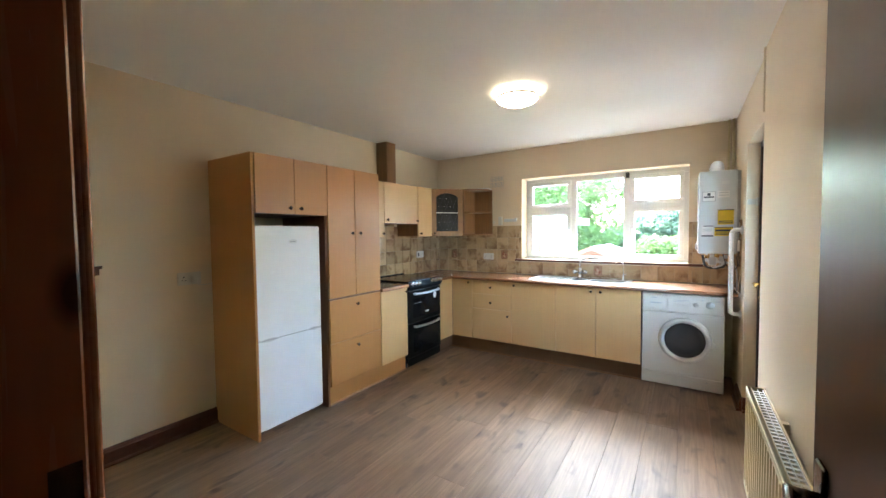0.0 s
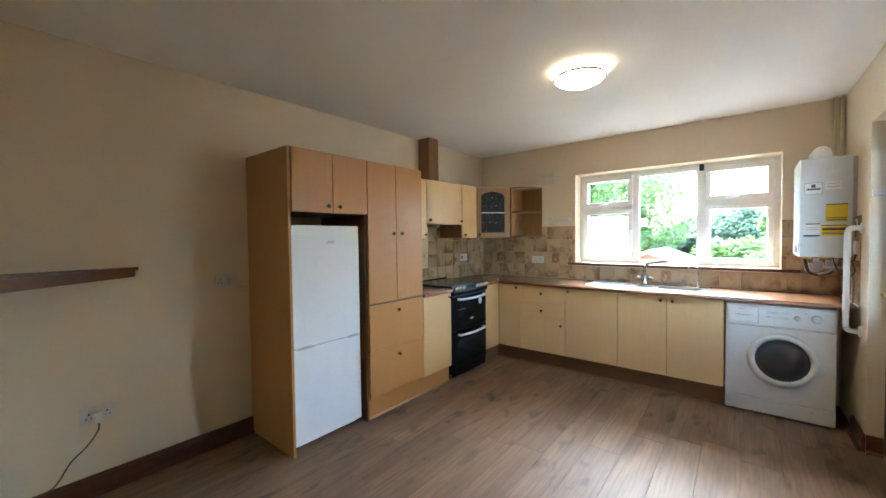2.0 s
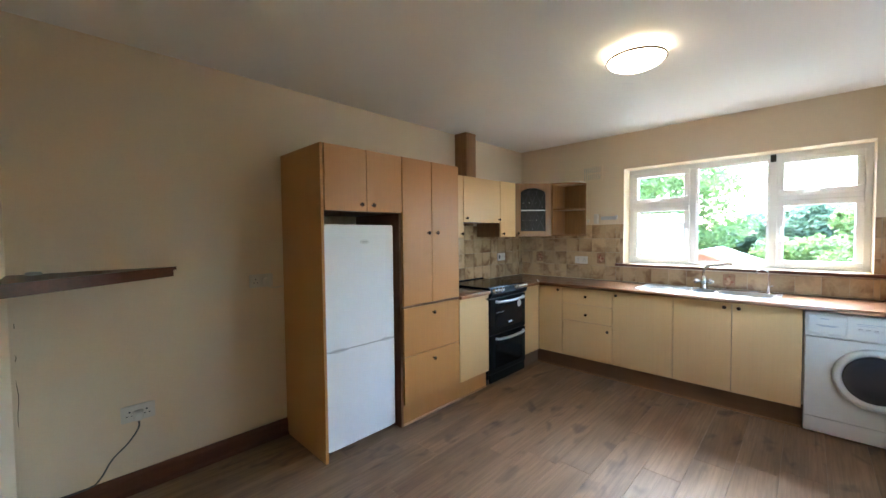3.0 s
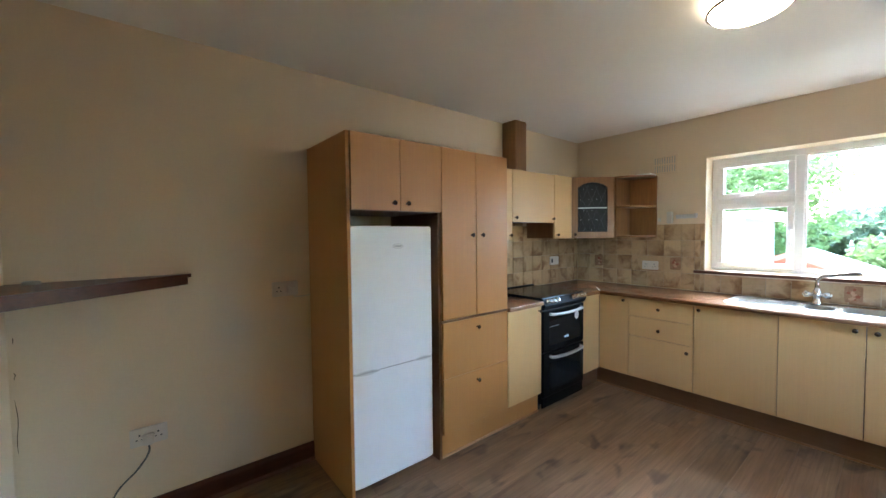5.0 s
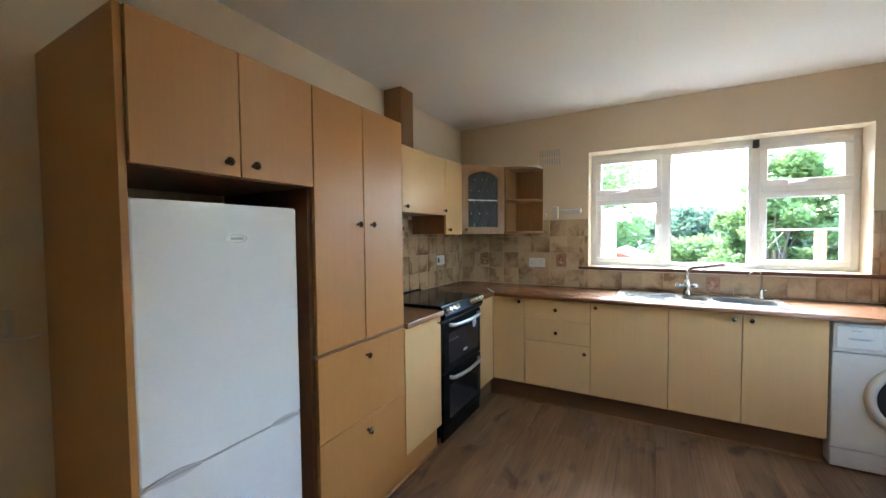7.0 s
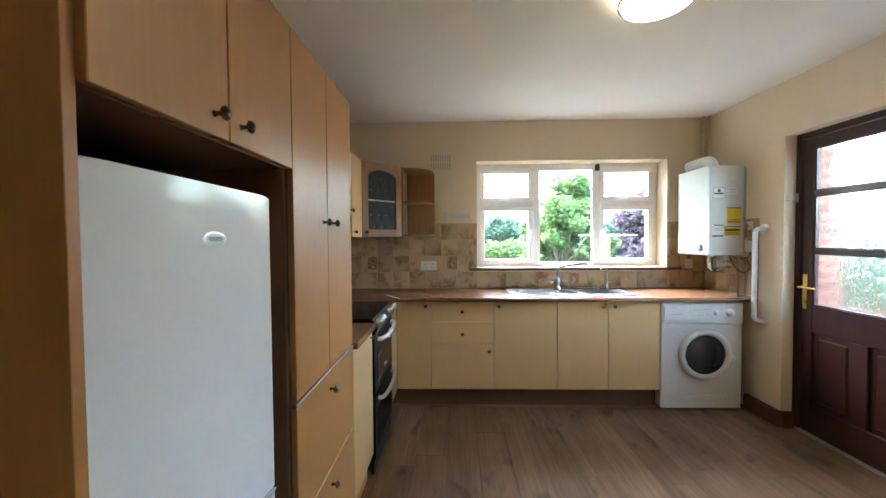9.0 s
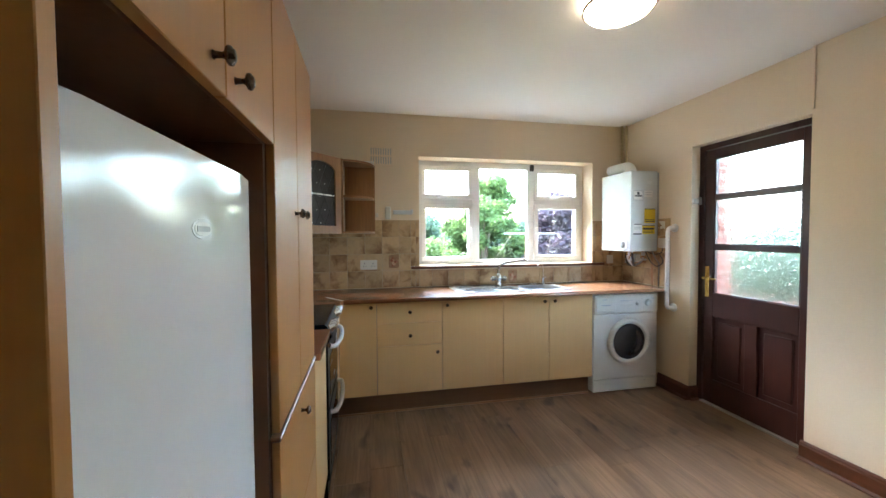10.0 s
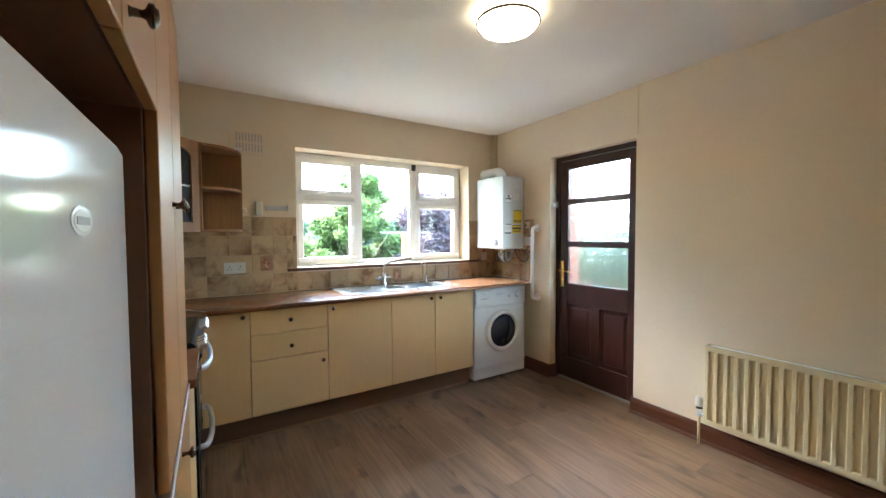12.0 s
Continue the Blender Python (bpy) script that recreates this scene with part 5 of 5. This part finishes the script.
# ---- ceiling light ----
cl = thing("ceiling_light", (1.880, 3.210, H), "lit flush ceiling light with opal glass dome", "ceiling light")
LM = Matrix.Translation((1.880, 3.210, H - 0.001)) @ pose(0, 0, 0, 180, 0, 0)
part("base", lathe([(0.0, 0.0), (0.122, 0.0), (0.126, 0.008), (0.122, 0.016), (0.0, 0.016)], LM, 40), UPVC, cl)
part("opal_upper_ring", lathe([(0.122, 0.016), (0.148, 0.024), (0.156, 0.034), (0.150, 0.044)], LM, 48), OPAL_RING, cl, "glowing rim of opal glass")
part("rim", lathe([(0.148, 0.044), (0.155, 0.046), (0.156, 0.053), (0.150, 0.057), (0.145, 0.052)], LM, 48), BRONZE, cl, "thin bronze rim")
part("opal_dome", lathe([(0.148, 0.052), (0.135, 0.068), (0.104, 0.084), (0.06, 0.093), (0.0, 0.096)], LM, 48), OPAL, cl, "lit opal glass dome")

# ---- outside ----
structure("ground", box(-150, 150, -150, 150, -0.60, -0.42), LAWN, "sloping back garden lawn")
# the second slab is an added, unseen yard that reflects daylight up to the ceiling
structure("pavement", boxes([(OUT, 4.75, -8, N + 0.3, -0.43, -0.20), (-6, 4.75, N + 0.3, N + 1.8, -0.43, -0.405)]), PAVING, "concrete path, with an added unseen yard that bounces daylight indoors")
shed = thing("outbuilding", (-0.4, 6.93, -0.42), "white rendered outbuilding coloured in its grey shade, with a red door", "outbuilding")
part("wall", box(-2.2, 1.235, 6.22, 7.66, -0.42, 1.53), RENDER, shed)
part("roof", boxes([(-2.3, 1.40, 6.10, 7.80, 1.53, 1.60)], 0.01), ROOFING, shed)
part("fascia", box(1.40, 1.425, 6.09, 7.81, 1.50, 1.605), UPVC, shed)
part("door", boxes([(0.50, 1.06, 6.185, 6.22, -0.40, 1.36)] + [(0.52 + 0.105 * i, 0.615 + 0.105 * i, 6.170, 6.185, -0.38, 1.34) for i in range(5)], 0.003), REDPAINT, shed, "red boarded door")
rs = thing("garden_shed", (1.15, 10.6, -0.42), "small red boarded shed with a pale pitched roof", "shed")
bm = prism([(0.15, -0.42), (2.15, -0.42), (2.15, 0.60), (1.15, 1.00), (0.15, 0.60)], -11.7, -9.55, m=Matrix(((1, 0, 0, 0), (0, 0, -1, 0), (0, 1, 0, 0), (0, 0, 0, 1))))
part("wall", bm, REDPAINT, rs)
for s in (-1, 1):
    bm = prism([(1.15, 1.005), (1.15, 1.045), (1.15 + s * 1.18, 0.575), (1.15 + s * 1.18, 0.535)], -11.8, -9.42, m=Matrix(((1, 0, 0, 0), (0, 0, -1, 0), (0, 1, 0, 0), (0, 0, 0, 1))))
    part("roof_slope", bm, ROOFING, rs)
    bm = prism([(1.15, 0.965), (1.15, 1.048), (1.15 + s * 1.18, 0.578), (1.15 + s * 1.18, 0.495)], 9.39, 9.42, m=Matrix(((1, 0, 0, 0), (0, 0, 1, 0), (0, 1, 0, 0), (0, 0, 0, 1))))
    part("barge_board", bm, REDPAINT, rs)
po = thing("clothes_line", (3.40, 7.5, -0.42), "orange timber clothes line post with white crossbar", "clothes line")
part("post", box(3.355, 3.445, 7.46, 7.54, -0.42, 1.34, 0.006), POSTWOOD, po)
part("crossbar", box(2.95, 3.85, 7.44, 7.46, 1.350, 1.368, 0.003), CABLE, po)
part("strut", tube([(3.05, 7.40, 1.33), (2.72, 7.35, 0.90), (2.55, 7.33, 0.70)], 0.005, 8, 3), BARK, po)
part("strut", tube([(3.75, 7.40, 1.33), (3.66, 7.38, 0.95), (3.62, 7.36, 0.75)], 0.005, 8, 3), BARK, po)
part("line", tube([(2.98, 7.45, 1.34), (3.0, 7.2, 1.05), (3.15, 7.0, 0.92), (3.4, 7.25, 1.15), (3.75, 7.45, 1.34)], 0.0025, 6, 5), RUBBER, po)


def leaf_mesh(name, blobs, count, size, material, seed):
    """Leaves strewn through the shells of many small clumps."""
    rng = np.random.default_rng(seed)
    wts = np.array([b[3] ** 2 for b in blobs])
    idx = rng.choice(len(blobs), count, p=wts / wts.sum())
    c = np.array([b[:3] for b in blobs])[idx]
    r = np.array([b[3] for b in blobs])[idx]
    d = rng.normal(size=(count, 3))
    d /= np.linalg.norm(d, axis=1)[:, None]
    p = c + d * (r * rng.uniform(0.55, 1.08, count))[:, None] * np.array([1.0, 1.0, 0.8])
    u = rng.normal(size=(count, 3))
    u[:, 2] *= 0.5
    u /= np.linalg.norm(u, axis=1)[:, None]
    v = np.cross(u, rng.normal(size=(count, 3)))
    v /= np.linalg.norm(v, axis=1)[:, None]
    s = (size * rng.uniform(0.6, 1.5, count))[:, None]
    verts = np.stack([p - u * s, p + v * s * 0.45, p + u * s, p - v * s * 0.45], 1).reshape(-1, 3)
    faces = np.arange(count * 4).reshape(-1, 4)
    me = bpy.data.meshes.new(name)
    me.from_pydata(verts.tolist(), [], faces.tolist())
    me.materials.append(material)
    return me


def tree(at, height, spread, crown_z, material, label, count, size, seed, lean=(0, 0)):
    """A tapered trunk with forked limbs and a crown of leaf clumps round the limb ends."""
    rng = random.Random(seed)
    x, y, z = at
    t = thing("tree", at, label, "tree")
    bm = tube([(x, y, z - 0.05), (x + 0.04, y, z + 0.3 * (crown_z - z)), (x + lean[0] * 0.3, y + lean[1] * 0.3, crown_z)], 0.055 * spread + 0.03, 10, 4, taper=0.6)
    blobs = []
    top = height - crown_z
    for i in range(int(16 + 10 * spread)):
        a, e = rng.uniform(0, 2 * math.pi), rng.uniform(-0.15, 1.0)
        rr = spread * math.sqrt(max(0.05, 1 - max(0, e) ** 2)) * rng.uniform(0.45, 1.0)
        end = Vector((x + lean[0] + rr * math.cos(a), y + lean[1] + rr * math.sin(a), crown_z + top * (0.12 + 0.80 * e) * rng.uniform(0.8, 1.05)))
        mid = Vector((x, y, crown_z)).lerp(end, 0.5) + Vector((rng.uniform(-0.1, 0.1), rng.uniform(-0.1, 0.1), 0.12))
        tube([(x + lean[0] * 0.3, y + lean[1] * 0.3, crown_z - 0.1), mid, end], 0.022 * spread, 6, 3, bm, 0.3)
        br = spread * rng.uniform(0.20, 0.40)
        blobs.append((end.x, end.y, end.z, br))
        for k in range(3):
            blobs.append((end.x + rng.uniform(-br, br) * 1.3, end.y + rng.uniform(-br, br) * 1.3, end.z + rng.uniform(-br, br), br * rng.uniform(0.35, 0.7)))
    part("trunk", bm, BARK, t)
    put("crown", leaf_mesh("crown", blobs, count, size, material, seed), Matrix.Identity(4), t)
    return t


tree((3.95, 11.8, -0.42), 3.0, 1.30, 0.15, LEAF, "bright green broadleaf garden tree", 34000, 0.056, 3)
tree((-0.75, 12.6, -0.42), 5.0, 2.10, 1.1, LEAF, "tall light green tree behind the outbuilding", 26000, 0.062, 5)
tree((6.9, 12.4, -0.42), 2.15, 1.9, 0.15, LEAF_PURPLE, "dark purple leaved ornamental garden tree", 26000, 0.075, 8)
tree((2.9, 17.5, -0.42), 2.3, 1.6, 0.5, LEAF_FAR, "dense blue-green garden shrub at the far boundary", 8000, 0.09, 11)
tree((-2.2, 17.5, -0.42), 2.8, 1.9, 0.6, LEAF_FAR, "tall bushy shrub at the far boundary", 8000, 0.09, 12)


def hedge(name, x0, x1, y0, y1, z1, count, size, material, label, seed):
    rng = random.Random(seed)
    blobs = []
    for i in range(220):
        blobs.append((rng.uniform(x0, x1), rng.uniform(y0, y1), rng.uniform(-0.35, z1 - 0.2) , rng.uniform(0.22, 0.5)))
    put_ob = put(name, leaf_mesh(name, blobs, count, size, material, seed), Matrix.Identity(4))
    return tagged(put_ob, label, "hedge", kind="stuff")


hedge("hedge", -9, 16, 18.5, 20.0, 2.0, 42000, 0.17, LEAF_FAR, "tall mixed hedge along the garden end", 21)
hedge("hedge", 6.6, 7.6, -1.0, 8.3, 1.75, 36000, 0.075, LEAF_FAR, "side hedge beyond the path", 22)
hedge("hedge", 2.0, 3.2, 12.8, 14.0, 1.15, 16000, 0.075, LEAF, "low leafy shrubs behind the lawn", 23)
low = structure("garden_wall", box(4.75, 4.95, -2.0, 11.0, -0.42, 0.42), BRICK, "low red brick garden wall")

# ---- wall tiles ----
PITCH = 0.1475
TM = {}


def tile_mesh(w, h):
    key = (round(w, 4), round(h, 4))
    if key not in TM:
        bm = box(-w / 2, w / 2, -h / 2, h / 2, -0.004, 0.004)
        bmesh.ops.bevel(bm, geom=[e for e in bm.edges if all(v.co.z > 0.003 for v in e.verts)], offset=0.0022, segments=2, affect="EDGES")
        TM[key] = mesh_of("tile", bm, TILE)
    return TM[key]


def tiled(name, label, origin, along, out, length, rows, skip, start=0.0, cuts=()):
    """Rows of square tiles on a thin bed; along and out are unit vectors on the wall."""
    o, a, w = Vector(origin), Vector(along), Vector(out)
    parent = None
    cells = []
    for r in range(rows):
        u = -start
        while u < length - 0.004:
            u0, u1 = max(u, 0.0), min(u + PITCH, length)
            ends = [u0] + [c for c in cuts if u0 < c < u1] + [u1]
            for a0, a1 in zip(ends, ends[1:]):
                for v0, v1 in skip(a0, a1, r * PITCH, (r + 1) * PITCH):
                    cells.append((a0, a1, v0, v1))
            u += PITCH
    bm = bmesh.new()
    for u0, u1, v0, v1 in cells:
        c = [o + a * u + Vector((0, 0, v)) + w * d for u, v in ((u0, v0), (u1, v0), (u1, v1), (u0, v1)) for d in (0.0005, 0.0035)]
        vs = [bm.verts.new(p) for p in c]
        for f in ((1, 3, 5, 7), (0, 2, 4, 6), (0, 1, 3, 2), (2, 3, 5, 4), (4, 5, 7, 6), (6, 7, 1, 0)):
            bm.faces.new([vs[i] for i in f])
    parent = structure(name, bm, GROUT, label)
    turn = Matrix((tuple((a.x, 0, w.x)), tuple((a.y, 0, w.y)), (0, 1, 0))).to_4x4()
    for u0, u1, v0, v1 in cells:
        if u1 - u0 < 0.012 or v1 - v0 < 0.012:
            continue
        p = o + a * (u0 + u1) / 2 + Vector((0, 0, (v0 + v1) / 2)) + w * 0.0055
        jitter = pose(0, 0, 0, random.uniform(-0.25, 0.25), random.uniform(-0.25, 0.25), random.uniform(-0.2, 0.2))
        put("tile", tile_mesh(u1 - u0 - 0.003, v1 - v0 - 0.003), Matrix.Translation(p) @ turn @ jitter, parent)
    return parent


def north_skip(u0, u1, v0, v1):
    x, z0, z1 = 0.011 + (u0 + u1) / 2, 0.872 + v0, 0.872 + v1
    if WX0 < x < WX1:
        return [(v0, min(v1, 1.029 - 0.872))] if z0 < 1.019 else []
    if 1.146 < x < 3.046 and z0 < 1.056 and z1 > 1.029:
        return [(v0, 1.029 - 0.872), (1.056 - 0.872, v1)]
    return [(v0, v1)]


spn = tiled("splashback_north", "cloudy beige and brown square wall tiles", (0.011, N, 0.872), (1, 0, 0), (0, -1, 0), W - 0.022, 4, north_skip, start=0.0, cuts=(1.135, WX0 - 0.012, WX1 - 0.010, 3.035))
spw = tiled("splashback_west", "cloudy beige and brown square wall tiles", (0.0, 3.188, 0.872), (0, 1, 0), (1, 0, 0), N - 3.188 - 0.002, 5,
            lambda u0, u1, v0, v1: [(v0, v1)] if v1 < 0.62 or (0.34 < (u0 + u1) / 2 < 0.91) else [], start=0.03)
spe = tiled("splashback_east", "cloudy beige and brown square wall tiles", (W, 4.412, 0.872), (0, 1, 0), (-1, 0, 0), N - 4.412 - 0.002, 4, lambda u0, u1, v0, v1: [(v0, v1)])


def motif(at, way, parent):
    """A printed tile: a russet panel with a pale spray of flowers and fruit."""
    z = Vector(way)
    xx = Vector((0, 0, 1)).cross(z)
    m = Matrix(((xx.x, 0, z.x, at[0]), (xx.y, 0, z.y, at[1]), (0, 1, 0, at[2]), (0, 0, 0, 1)))
    panel = part("printed_panel", prism(rounded(-0.044, 0.044, -0.056, 0.056, 0.012, 3), 0.0, 0.0006, m=m), TILE_MOTIF, parent, "russet printed panel on a tile")
    rng = random.Random(int(at[0] * 100))
    for tone, count in ((MOTIF_PALE, 6), (MOTIF_RED, 5)):
        bm = bmesh.new()
        for i in range(count):
            cx, cy, r = rng.uniform(-0.024, 0.024), rng.uniform(-0.038, 0.034), rng.uniform(0.006, 0.013)
            h = 0.0008 + 0.0001 * i + (0.0008 if tone is MOTIF_RED else 0.0)
            prism([(cx + r * (1 + 0.3 * math.sin(5 * a)) * math.cos(a), cy + r * (1 + 0.3 * math.sin(5 * a)) * math.sin(a)) for a in (2 * math.pi * j / 15 for j in range(15))], 0.0, h, bm, m)
        part("printed_flowers", bm, tone, panel, "printed flowers")


for x, z in ((0.995, 1.10), (0.26, 1.10), (2.10, 0.948)):
    motif((x, N - 0.0098, z), (0, -1, 0), spn)

# ---- floor planks ----
PW, PL = 0.192, 1.286
PM = {}
rng = random.Random(4)
i = 0
x = 0.0
while x < OUT - 0.16:
    x1 = min(x + PW, 3.36)
    y = -1.2 - rng.uniform(0.05, PL - 0.05)
    while y < N:
        y0, y1 = max(y, -1.2), min(y + PL, N - 0.01)
        if x1 < 1.66:
            y0 = max(y0, 0.64)
        if y1 - y0 > 0.03 and x1 - x > 0.02:
            key = (round(x1 - x, 3), round(y1 - y0, 3))
            if key not in PM:
                w, h = (x1 - x) / 2 - 0.0004, (y1 - y0) / 2 - 0.0004
                bm = box(-w, w, -h, h, -0.0105, 0.0)
                bmesh.ops.bevel(bm, geom=[e for e in bm.edges if all(v.co.z > -0.001 for v in e.verts)], offset=0.0012, segments=1, affect="EDGES")
                PM[key] = mesh_of("plank", bm, FLOOR)
            put("plank", PM[key], Matrix.Translation(((x + x1) / 2, (y0 + y1) / 2, 0.0)), floor)
        y += PL
    x += PW
